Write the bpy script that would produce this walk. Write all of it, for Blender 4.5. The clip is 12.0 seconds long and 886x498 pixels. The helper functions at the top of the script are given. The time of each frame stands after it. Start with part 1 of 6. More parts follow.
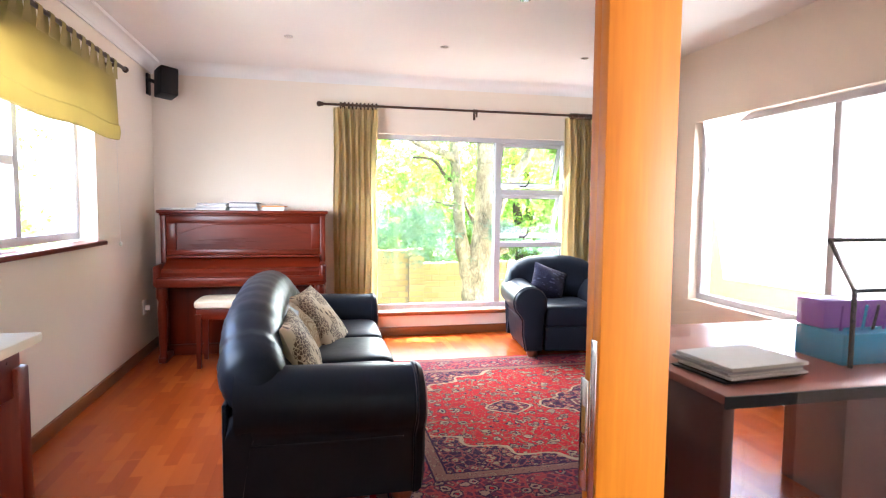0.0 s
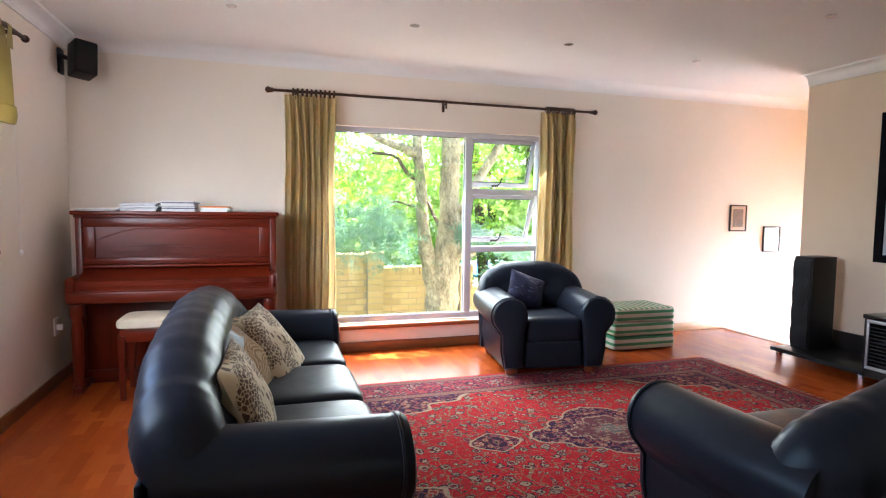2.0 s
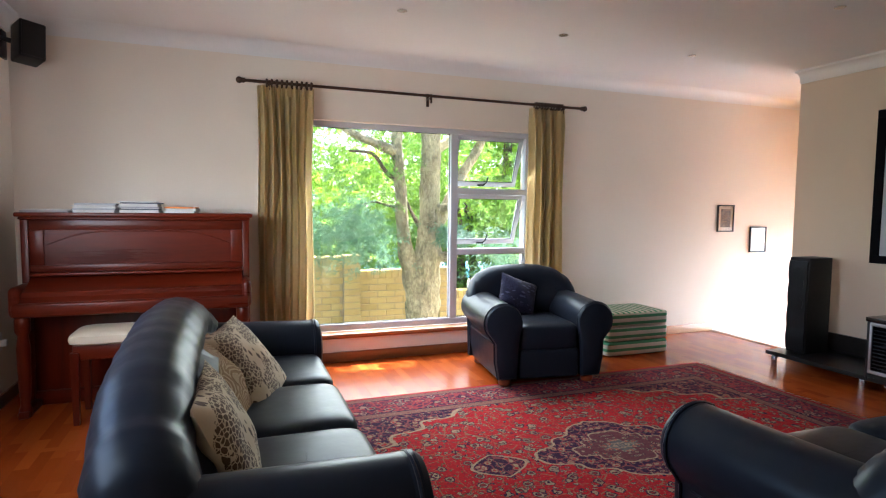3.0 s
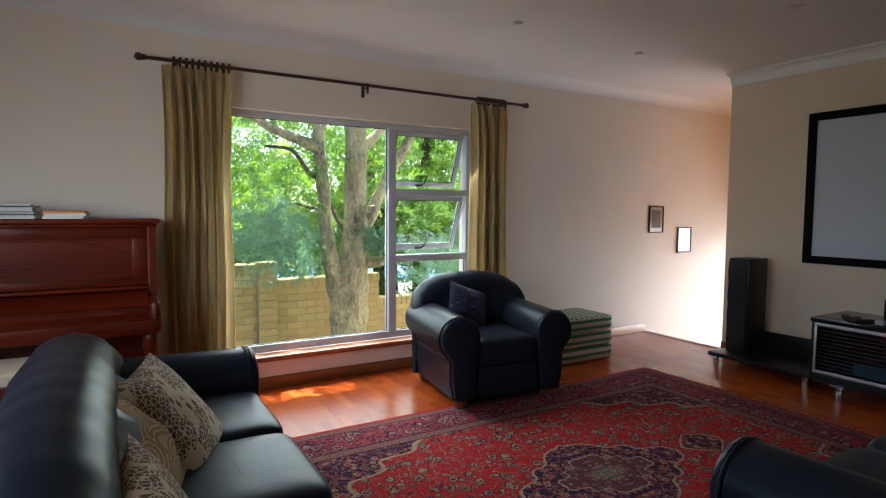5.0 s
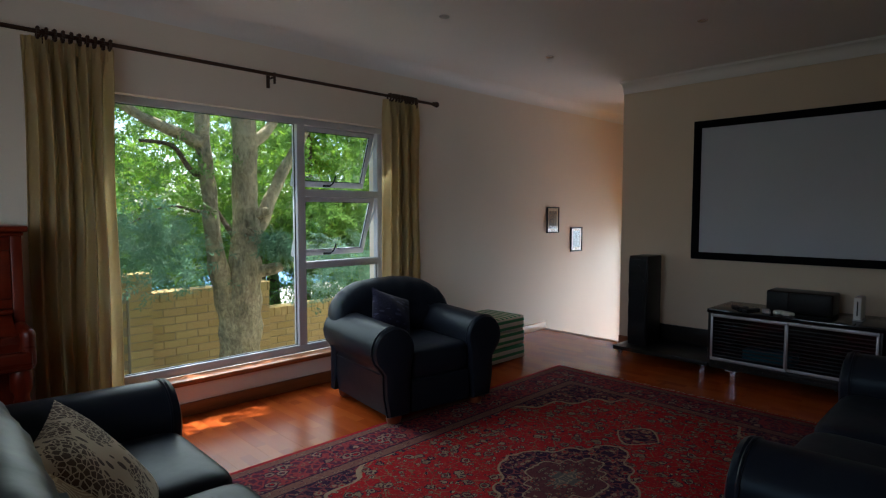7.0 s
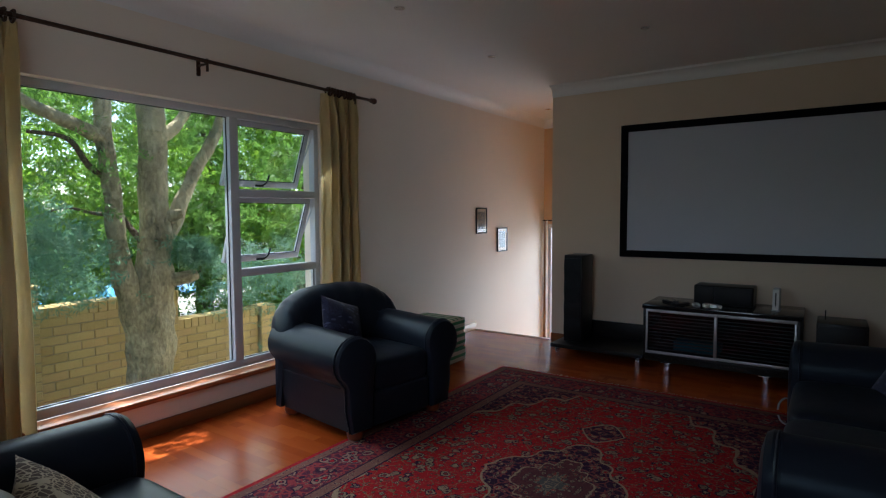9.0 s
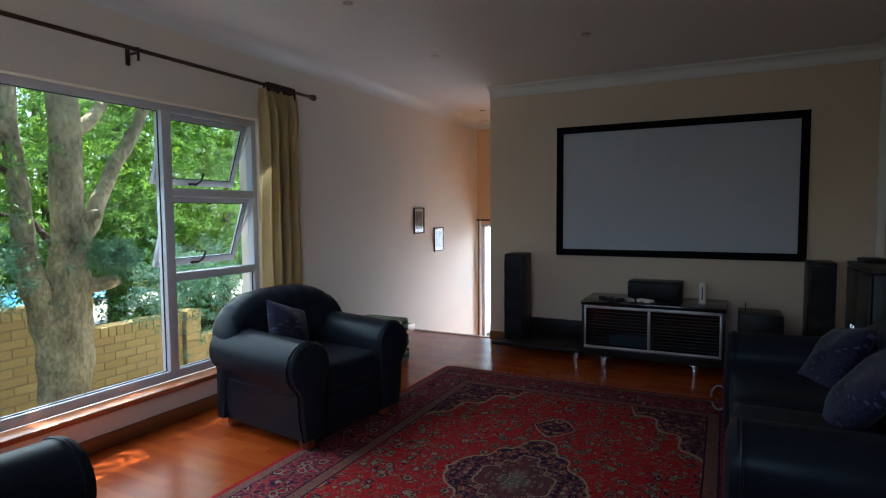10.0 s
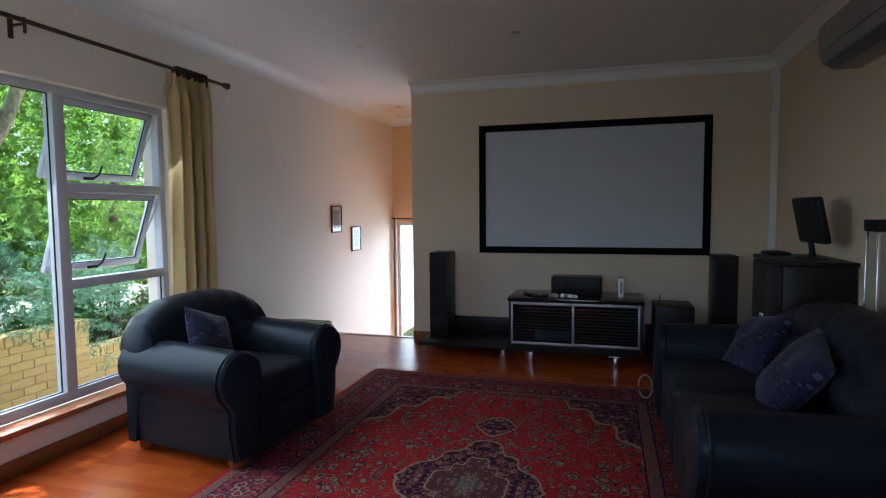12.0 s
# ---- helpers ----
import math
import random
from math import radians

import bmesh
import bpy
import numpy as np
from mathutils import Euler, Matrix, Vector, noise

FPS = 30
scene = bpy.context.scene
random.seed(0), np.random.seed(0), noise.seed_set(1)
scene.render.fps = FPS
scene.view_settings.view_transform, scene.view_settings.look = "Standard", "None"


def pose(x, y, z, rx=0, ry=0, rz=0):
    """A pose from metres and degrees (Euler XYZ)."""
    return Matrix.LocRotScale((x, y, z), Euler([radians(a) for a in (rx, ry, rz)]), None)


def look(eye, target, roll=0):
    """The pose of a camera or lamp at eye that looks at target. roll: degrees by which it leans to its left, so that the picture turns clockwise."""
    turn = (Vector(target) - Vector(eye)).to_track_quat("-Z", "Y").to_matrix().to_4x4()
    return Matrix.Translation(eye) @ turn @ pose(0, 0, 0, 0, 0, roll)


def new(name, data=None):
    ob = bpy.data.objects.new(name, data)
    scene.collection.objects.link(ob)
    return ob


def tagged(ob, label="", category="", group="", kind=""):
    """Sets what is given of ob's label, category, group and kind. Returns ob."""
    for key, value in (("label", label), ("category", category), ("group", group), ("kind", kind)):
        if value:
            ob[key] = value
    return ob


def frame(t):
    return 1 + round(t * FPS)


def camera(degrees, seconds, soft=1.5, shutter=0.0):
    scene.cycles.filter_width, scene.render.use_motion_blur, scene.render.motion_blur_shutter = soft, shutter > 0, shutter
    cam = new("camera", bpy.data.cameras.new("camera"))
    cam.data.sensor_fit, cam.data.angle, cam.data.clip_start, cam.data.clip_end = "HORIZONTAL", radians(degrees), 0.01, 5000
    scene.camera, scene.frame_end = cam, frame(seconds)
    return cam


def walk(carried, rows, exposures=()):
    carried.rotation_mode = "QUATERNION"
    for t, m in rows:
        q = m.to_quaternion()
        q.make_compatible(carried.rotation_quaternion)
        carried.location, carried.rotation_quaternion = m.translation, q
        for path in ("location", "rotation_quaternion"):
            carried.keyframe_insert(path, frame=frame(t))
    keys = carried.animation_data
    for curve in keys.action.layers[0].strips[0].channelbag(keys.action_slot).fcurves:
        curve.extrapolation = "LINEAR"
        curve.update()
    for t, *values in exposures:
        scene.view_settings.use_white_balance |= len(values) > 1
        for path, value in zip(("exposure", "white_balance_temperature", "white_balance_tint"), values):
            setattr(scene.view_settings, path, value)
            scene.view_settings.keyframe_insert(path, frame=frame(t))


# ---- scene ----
cam = camera(76.3, 12.0, soft=1.2)
PATH = [
    (0, (0.23, 0.041, 1.271), (0.66, 1.989, 1.129), 0.5),
    (0.5, (0.203, 0.211, 1.269), (0.651, 2.155, 1.127), 0.6),
    (1, (0.18, 0.307, 1.253), (0.666, 2.242, 1.113), 0.7),
    (1.5, (0.19, 0.442, 1.268), (0.727, 2.363, 1.122), 0.7),
    (2, (0.22, 0.611, 1.29), (0.816, 2.515, 1.146), 0.7),
    (2.5, (0.201, 0.749, 1.303), (0.846, 2.637, 1.158), 0.7),
    (3, (0.17, 0.937, 1.288), (0.872, 2.805, 1.147), 0.6),
    (5, (0.053, 1.484, 1.303), (1.071, 3.2, 1.166), 0.4),
    (5.5, (-0.003, 1.608, 1.311), (1.124, 3.255, 1.177), 0.3),
    (6, (-0.06, 1.736, 1.318), (1.179, 3.3, 1.186), 0.2),
    (6.5, (-0.117, 1.827, 1.308), (1.214, 3.314, 1.179), 0.1),
    (7, (-0.144, 1.909, 1.304), (1.251, 3.336, 1.175), -0.0),
    (9, (-0.306, 2.33, 1.307), (1.337, 3.464, 1.18), -0.3),
    (9.5, (-0.348, 2.422, 1.321), (1.365, 3.445, 1.189), -0.3),
    (10, (-0.379, 2.511, 1.311), (1.406, 3.403, 1.181), -0.4),
    (10.5, (-0.379, 2.597, 1.306), (1.459, 3.374, 1.175), -0.3),
    (11, (-0.368, 2.662, 1.299), (1.505, 3.351, 1.167), -0.4),
    (11.5, (-0.369, 2.728, 1.298), (1.53, 3.342, 1.165), -0.5),
    (12, (-0.361, 2.774, 1.3), (1.554, 3.333, 1.165), -0.5),
]
walk(cam, [(t, look(eye, target, roll)) for t, eye, target, roll in PATH], exposures=[(0.0, 4.66, 6000, 16), (0.8, 4.46, 6000, 15), (1.5, 4.18, 6000, 15), (2.5, 3.72, 6000, 14), (3.2, 3.36, 6000, 13), (5.0, 2.5, 5950, 10), (5.5, 2.25, 5900, 9), (7.0, 1.5, 5800, 7), (9.0, 1.55, 5600, 7), (11.0, 2.12, 5400, 8), (12.0, 2.2, 5400, 9)])

# ---- world, sun, large lights ----
world = bpy.data.worlds.new("world")
scene.world = world
world.use_nodes = True
SUN_EL, SUN_AZ = 68.0, 45.0
sky = world.node_tree.nodes.new("ShaderNodeTexSky")
sky.sky_type, sky.sun_disc = "NISHITA", False
sky.sun_elevation, sky.sun_rotation = radians(SUN_EL), radians(SUN_AZ)
background = world.node_tree.nodes["Background"]
background.inputs["Strength"].default_value = 0.15
world.node_tree.links.new(sky.outputs[0], background.inputs["Color"])
sun = new("sun", bpy.data.lights.new("sun", "SUN"))
sun.data.energy, sun.data.angle, sun.data.color = 5.0, radians(0.5), (1.0, 0.95, 0.87)
sun_from = Vector((math.sin(radians(SUN_AZ)) * math.cos(radians(SUN_EL)), math.cos(radians(SUN_AZ)) * math.cos(radians(SUN_EL)), math.sin(radians(SUN_EL))))
sun.matrix_world = look(sun_from * 30, (0, 0, 0))


def window_light(name, eye, target, wide, high, power, color=(1, 1, 1)):
    """Daylight that enters through one opening."""
    ob = new(name, bpy.data.lights.new(name, "AREA"))
    ob.data.shape, ob.data.size, ob.data.size_y, ob.data.energy, ob.data.color = "RECTANGLE", wide, high, power, color
    ob.matrix_world = look(eye, target)
    return ob


garden_light = window_light("daylight_garden_window", (1.77, 5.95, 1.2), (1.77, 5.1, 0.3), 2.0, 1.6, 6.2, (0.95, 1.0, 0.97))
garden_light.data.spread = radians(120)
window_light("daylight_side_window", (-1.5, 3.2, 1.55), (-0.5, 3.9, 1.28), 2.0, 1.0, 4.9, (0.96, 0.98, 1.0)).data.spread = radians(140)
stair_light = window_light("daylight_stair_window", (6.94, 4.84, 0.1), (5.94, 5.42, -0.20), 1.3, 2.04, 1.6, (0.80, 0.91, 1.0))
stair_light.data.spread = radians(52)
window_light("daylight_study_window", (3.5, -1.5, 1.35), (1.0, -1.2, 0.8), 2.4, 1.3, 9.5, (1.0, 0.98, 0.95))

# ---- materials ----
MATS = {}


class Nodes:
    """Short hand for building one node material."""

    def __init__(self, name):
        self.mat = bpy.data.materials.new(name)
        self.mat.use_nodes = True
        self.tree = self.mat.node_tree
        self.bsdf = self.tree.nodes["Principled BSDF"]

    def add(self, kind, **inputs):
        n = self.tree.nodes.new(kind)
        for k, v in inputs.items():
            self.put(n.inputs[k.replace("_", " ")], v)
        return n

    def put(self, socket, v):
        if hasattr(v, "links"):
            self.tree.links.new(v, socket)
        else:
            socket.default_value = v

    def math(self, op, a, b=0.0, clamp=False):
        n = self.tree.nodes.new("ShaderNodeMath")
        n.operation, n.use_clamp = op, clamp
        self.put(n.inputs[0], a)
        self.put(n.inputs[1], b)
        return n.outputs[0]

    def mix(self, f, a, b, mode="MIX"):
        n = self.tree.nodes.new("ShaderNodeMix")
        n.data_type, n.blend_type = "RGBA", mode
        self.put(n.inputs[0], f)
        self.put(n.inputs[6], col(a))
        self.put(n.inputs[7], col(b))
        return n.outputs[2]

    def ramp(self, f, stops):
        n = self.tree.nodes.new("ShaderNodeValToRGB")
        while len(n.color_ramp.elements) < len(stops):
            n.color_ramp.elements.new(0.5)
        for e, (p, c) in zip(n.color_ramp.elements, stops):
            e.position, e.color = p, col(c)
        self.put(n.inputs[0], f)
        return n.outputs[0]

    def coords(self, which="Object", scale=(1, 1, 1), turn=(0, 0, 0)):
        t = self.tree.nodes.new("ShaderNodeTexCoord")
        m = self.tree.nodes.new("ShaderNodeMapping")
        m.inputs["Scale"].default_value = scale
        m.inputs["Rotation"].default_value = turn
        self.tree.links.new(t.outputs[which], m.inputs[0])
        return m.outputs[0]

    def noise(self, vec, scale, detail=4, rough=0.55):
        n = self.tree.nodes.new("ShaderNodeTexNoise")
        self.put(n.inputs["Vector"], vec)
        n.inputs["Scale"].default_value, n.inputs["Detail"].default_value, n.inputs["Roughness"].default_value = scale, detail, rough
        return n.outputs[0]

    def voronoi(self, vec, scale, feature="F1", out="Distance"):
        n = self.tree.nodes.new("ShaderNodeTexVoronoi")
        n.feature = feature
        self.put(n.inputs["Vector"], vec)
        n.inputs["Scale"].default_value = scale
        return n.outputs[out]

    def bump(self, height, strength=0.2, distance=0.01):
        n = self.tree.nodes.new("ShaderNodeBump")
        n.inputs["Strength"].default_value, n.inputs["Distance"].default_value = strength, distance
        self.put(n.inputs["Height"], height)
        self.tree.links.new(n.outputs[0], self.bsdf.inputs["Normal"])

    def set(self, **inputs):
        for k, v in inputs.items():
            self.put(self.bsdf.inputs[k.replace("_", " ")], col(v) if isinstance(v, tuple) and len(v) == 3 else v)
        return self.mat


def col(c):
    return (*c, 1.0) if isinstance(c, tuple) and len(c) == 3 else c


def plain(name, color, rough=0.5, metal=0.0, vary=0.12, scale=6.0, grain=60.0, bump=0.05, spec=0.5, coat=0.0):
    """A surface with two scales of variation and a fine relief."""
    if name in MATS:
        return MATS[name]
    k = Nodes(name)
    v = k.coords()
    big, fine = k.noise(v, scale), k.noise(v, grain, 3)
    dark = tuple(c * (1 - vary) for c in color)
    light = tuple(min(1.0, c * (1 + vary)) for c in color)
    c = k.ramp(k.math("ADD", k.math("MULTIPLY", big, 0.7), k.math("MULTIPLY", fine, 0.3)), [(0.3, dark), (0.7, light)])
    r = k.math("ADD", rough - 0.06, k.math("MULTIPLY", big, 0.12), True)
    k.set(Base_Color=c, Roughness=r, Metallic=metal, Specular_IOR_Level=spec, Coat_Weight=coat, Coat_Roughness=0.15)
    if bump:
        k.bump(fine, bump, 0.004)
    MATS[name] = k.mat
    return k.mat


def wood(name, dark, light, rough=0.35, axis=0, coat=0.3, rings=14.0, spec=0.5):
    """Varnished timber with grain along one axis (0, 1, 2)."""
    k = Nodes(name)
    s = [rings, rings, rings]
    s[axis] = rings * 0.07
    v = k.coords("Object", tuple(s))
    g = k.noise(v, 1.0, 6, 0.6)
    f = k.noise(v, 7.0, 3, 0.6)
    c = k.ramp(k.math("ADD", k.math("MULTIPLY", g, 0.75), k.math("MULTIPLY", f, 0.25)), [(0.3, dark), (0.55, tuple((a + b) / 2 for a, b in zip(dark, light))), (0.72, light)])
    k.set(Base_Color=c, Roughness=k.math("ADD", rough - 0.08, k.math("MULTIPLY", g, 0.16)), Specular_IOR_Level=spec, Coat_Weight=coat, Coat_Roughness=0.12)
    k.bump(f, 0.05, 0.002)
    return k.mat


def glass_material(name, shine, tint=(1, 1, 1)):
    k = Nodes(name)
    tree = k.tree
    out = tree.nodes["Material Output"]
    clear, gloss, mix = tree.nodes.new("ShaderNodeBsdfTransparent"), tree.nodes.new("ShaderNodeBsdfGlossy"), tree.nodes.new("ShaderNodeMixShader")
    clear.inputs[0].default_value = col(tint)
    gloss.inputs["Roughness"].default_value = 0.0
    mix.inputs[0].default_value = shine
    tree.links.new(clear.outputs[0], mix.inputs[1])
    tree.links.new(gloss.outputs[0], mix.inputs[2])
    tree.links.new(mix.outputs[0], out.inputs[0])
    return k.mat


PAINT_WALL = plain("wall_paint", (0.80, 0.72, 0.62), 0.75, vary=0.03, scale=1.5, grain=90, bump=0.06, spec=0.25)
# Stairwell walls: orange bounce from the stairs is mixed into this peach colour.
PAINT_WARM_BOUNCE = plain("wall_paint_with_warm_bounce", (0.76, 0.50, 0.28), 0.75, vary=0.03, scale=1.5, grain=90, bump=0.06, spec=0.25)
PAINT_TAN = plain("tan_wall_paint", (0.72, 0.60, 0.465), 0.75, vary=0.03, scale=1.5, grain=90, bump=0.06, spec=0.25)
PAINT_WHITE = plain("white_paint", (0.80, 0.79, 0.77), 0.55, vary=0.03, scale=2, grain=50, bump=0.03)
PAINT_CEILING = plain("ceiling_paint", (0.80, 0.78, 0.75), 0.8, vary=0.03, scale=1.2, grain=70, bump=0.03, spec=0.2)
ALU_WHITE = plain("white_powder_coated_aluminium", (0.54, 0.55, 0.59), 0.35, vary=0.04, bump=0.01)
BLACK_PLASTIC = plain("black_plastic", (0.012, 0.012, 0.014), 0.45, vary=0.2, bump=0.04, grain=150, spec=0.22)
BLACK_GLOSS = plain("black_gloss", (0.010, 0.010, 0.011), 0.12, vary=0.2, bump=0.0)
BLACK_SATIN = plain("black_satin_wood", (0.013, 0.0115, 0.0115), 0.36, vary=0.25, bump=0.03, spec=0.22)
ALUMINIUM = plain("dull_aluminium", (0.42, 0.42, 0.43), 0.42, 0.8, vary=0.05, bump=0.01)
CHROME = plain("brushed_chrome", (0.75, 0.75, 0.76), 0.22, 1.0, vary=0.04, bump=0.01)
IRON = plain("dark_bronze_iron", (0.060, 0.030, 0.018), 0.42, 0.5, vary=0.2, bump=0.05)
MAHOGANY = wood("polished_mahogany", (0.055, 0.0055, 0.002), (0.165, 0.018, 0.004), 0.30, 0, 0.0, spec=0.28)
MAHOGANY_Z = wood("polished_mahogany_upright", (0.055, 0.0055, 0.002), (0.165, 0.018, 0.004), 0.30, 2, 0.0, spec=0.28)
ORANGE_WOOD = wood("orange_varnished_timber", (0.40, 0.115, 0.004), (0.66, 0.25, 0.014), 0.42, 2, 0.0, spec=0.3)
SKIRT_WOOD = wood("skirting_timber", (0.16, 0.05, 0.016), (0.32, 0.12, 0.04), 0.4, 0, 0.3)
SILL_WOOD = wood("sill_timber", (0.30, 0.09, 0.03), (0.52, 0.20, 0.08), 0.35, 0, 0.3)
CREAM = plain("cream_upholstery", (0.62, 0.53, 0.38), 0.8, vary=0.06, grain=200, bump=0.15)
GLASS = glass_material("window_glass", 0.06)
DOOR_GLASS = glass_material("tinted_reflective_door_glass", 0.42, (0.40, 0.38, 0.38))

# ---- building helpers ----


def box(bm, x0, x1, y0, y1, z0, z1, bevel=0.0, segs=2, turn=None):
    r = bmesh.ops.create_cube(bm, size=1.0)
    c = Vector(((x0 + x1) / 2, (y0 + y1) / 2, (z0 + z1) / 2))
    bmesh.ops.scale(bm, vec=(x1 - x0, y1 - y0, z1 - z0), verts=r["verts"])
    if turn is not None:
        bmesh.ops.transform(bm, matrix=turn, verts=r["verts"])
    bmesh.ops.translate(bm, vec=c, verts=r["verts"])
    if bevel:
        es = list({e for v in r["verts"] for e in v.link_edges})
        bmesh.ops.bevel(bm, geom=es, offset=bevel, segments=segs, profile=0.5, affect="EDGES")


def boxed(*args, **kw):
    bm = bmesh.new()
    box(bm, *args, **kw)
    return bm


def tube(bm, a, b, r0, r1=None, segs=12):
    """A round bar from a to b."""
    a, b = Vector(a), Vector(b)
    r1 = r0 if r1 is None else r1
    m = Matrix.Translation((a + b) / 2) @ (b - a).to_track_quat("Z", "Y").to_matrix().to_4x4()
    bmesh.ops.create_cone(bm, cap_ends=True, segments=segs, radius1=r0, radius2=r1, depth=(b - a).length, matrix=m)


def tubed(*args, **kw):
    bm = bmesh.new()
    tube(bm, *args, **kw)
    return bm


def ball(bm, c, r, squash=(1, 1, 1), u=14, v=10):
    m = Matrix.Translation(c) @ Matrix.Diagonal((*squash, 1))
    bmesh.ops.create_uvsphere(bm, u_segments=u, v_segments=v, radius=r, matrix=m)


def spun(bm, c, outline, segs=20):
    """A turned shape round the upright axis through c; outline: (radius, height) from the bottom up."""
    rings = []
    for r, z in outline:
        rings.append([bm.verts.new((c[0] + r * math.cos(2 * math.pi * i / segs), c[1] + r * math.sin(2 * math.pi * i / segs), c[2] + z)) for i in range(segs)])
    for a, b in zip(rings, rings[1:]):
        for i in range(segs):
            bm.faces.new((a[i], a[(i + 1) % segs], b[(i + 1) % segs], b[i]))
    bm.faces.new(list(reversed(rings[0])))
    bm.faces.new(rings[-1])


def loft(bm, loops, closed=True, caps=True):
    """Skins a row of equal loops of points."""
    vs = [[bm.verts.new(p) for p in loop] for loop in loops]
    n = len(vs[0])
    for a, b in zip(vs, vs[1:]):
        for i in range(n if closed else n - 1):
            bm.faces.new((a[i], a[(i + 1) % n], b[(i + 1) % n], b[i]))
    if caps and closed:
        bm.faces.new(list(reversed(vs[0])))
        bm.faces.new(vs[-1])
    return vs


def strand(bm, pts, r, segs=6):
    """One thin round cord swept through points."""
    loops = []
    for i, p in enumerate(pts):
        d = (pts[min(i + 1, len(pts) - 1)] - pts[max(i - 1, 0)]).normalized()
        u = d.orthogonal().normalized() if not loops else (u - d * u.dot(d)).normalized()
        w = d.cross(u)
        loops.append([p + (u * math.cos(2 * math.pi * j / segs) + w * math.sin(2 * math.pi * j / segs)) * r for j in range(segs)])
    loft(bm, loops)


def pillow(bm, c, half, e1=0.35, e2=0.35, nu=28, nv=16, m=None):
    """A stuffed, soft-cornered block: a superellipsoid."""
    def sp(x, e):
        return math.copysign(abs(x) ** e, x)
    rows = []
    for j in range(1, nv):
        b = -math.pi / 2 + math.pi * j / nv
        row = []
        for i in range(nu):
            a = 2 * math.pi * i / nu
            p = Vector((half[0] * sp(math.cos(b), e2) * sp(math.cos(a), e1), half[1] * sp(math.cos(b), e2) * sp(math.sin(a), e1), half[2] * sp(math.sin(b), e2)))
            row.append(bm.verts.new((m @ p if m else p) + Vector(c)))
        rows.append(row)
    for a, b in zip(rows, rows[1:]):
        for i in range(nu):
            bm.faces.new((a[i], a[(i + 1) % nu], b[(i + 1) % nu], b[i]))
    bm.faces.new(list(reversed(rows[0])))
    bm.faces.new(rows[-1])


def mesh_of(name, bm, material, smooth=35):
    bmesh.ops.recalc_face_normals(bm, faces=bm.faces)
    me = bpy.data.meshes.new(name)
    bm.to_mesh(me)
    bm.free()
    me.materials.append(material)
    if smooth:
        me.polygons.foreach_set("use_smooth", [True] * len(me.polygons))
        me.set_sharp_from_angle(angle=radians(smooth))
    return me


def part(name, bm, material, parent, label="", smooth=35):
    ob = new(name, mesh_of(name, bm, material, smooth))
    ob.parent = parent
    if label:
        ob["label"] = label
    return ob


def thing(name, label, category, x=0, y=0, z=0, turn=0, group="", kind=""):
    ob = new(name)
    ob.empty_display_size = 0.1
    ob.matrix_world = pose(x, y, z, 0, 0, turn)
    return tagged(ob, label, category, group, kind)


def single(name, bm, material, label, category="", group="", kind="", smooth=35):
    ob = new(name, mesh_of(name, bm, material, smooth))
    return tagged(ob, label, category, group, kind)


# ---- structure ----
XL, XR, YW, YR, ZC = -1.22, 5.0, 5.60, 1.42, 2.55
WIN = (0.72, 2.81, 0.22, 2.00)          # garden window: x0, x1, z0, z1
SIDE = (2.15, 4.24, 1.02, 2.05)         # side window: y0, y1, z0, z1
XE, ZLOW = 6.88, -1.75                  # the stairwell's far wall and its lower floor


def wall_with_hole(name, label, axis, at, thick, a0, a1, z0, z1, hole=None, material=None):
    """A wall in the plane axis = at, thickness towards its outside, with one opening through it."""
    bm = bmesh.new()
    def slab(p0, p1, q0, q1):
        if p1 - p0 < 1e-4 or q1 - q0 < 1e-4:
            return
        lo, hi = min(at, at + thick), max(at, at + thick)
        if axis == "y":
            box(bm, p0, p1, lo, hi, q0, q1)
        else:
            box(bm, lo, hi, p0, p1, q0, q1)
    if hole:
        h0, h1, g0, g1 = hole
        slab(a0, h0, z0, z1)
        slab(h1, a1, z0, z1)
        slab(h0, h1, z0, g0)
        slab(h0, h1, g1, z1)
    else:
        slab(a0, a1, z0, z1)
    return single(name, bm, material or PAINT_WALL, label, "wall", kind="structure", smooth=0)


wall_with_hole("wall_north", "cream painted plaster wall with a wide window opening", "y", YW, 0.24, XL - 0.24, XE + 0.2, ZLOW, ZC + 0.1, WIN)
wall_with_hole("wall_west", "cream painted plaster wall with a high side window", "x", XL, -0.24, -3.2, YW, -0.1, ZC + 0.1, SIDE)
wall_with_hole("wall_east", "tan painted plaster wall behind the projection screen", "x", XR, 0.22, YR - 0.2, 4.655, ZLOW, ZC + 0.1, None, PAINT_TAN)
wall_with_hole("wall_south", "tan painted plaster wall with the air conditioner", "y", YR, -0.2, 1.62, XR, -0.1, ZC + 0.1, None, PAINT_TAN)
wall_with_hole("wall_stair_end", "plaster wall tinted with warm bounce light at the stairwell end, with a tall window", "x", XE, 0.2, 3.4, YW, ZLOW, ZC + 0.1, (4.15, 5.57, -0.95, 1.15), PAINT_WARM_BOUNCE)
wall_with_hole("wall_stair_side", "plaster side wall of the stairwell tinted with warm bounce light", "y", 3.6, -0.2, XR + 0.22, XE, ZLOW, ZC + 0.1, None, PAINT_WARM_BOUNCE)
wall_with_hole("wall_study_return", "short plaster wall beside the glazed door", "x", 1.62, 0.2, 0.62, YR - 0.2, -0.1, ZC + 0.1)
wall_with_hole("wall_study_partition", "plaster partition between the study and the living room", "y", 0.62, 0.2, 1.82, 3.2, -0.1, ZC + 0.1)
wall_with_hole("wall_study_east", "plaster study wall with a big window", "x", 3.2, 0.2, -3.2, 0.82, -0.1, ZC + 0.1, (-2.75, -0.3, 0.55, 1.98))
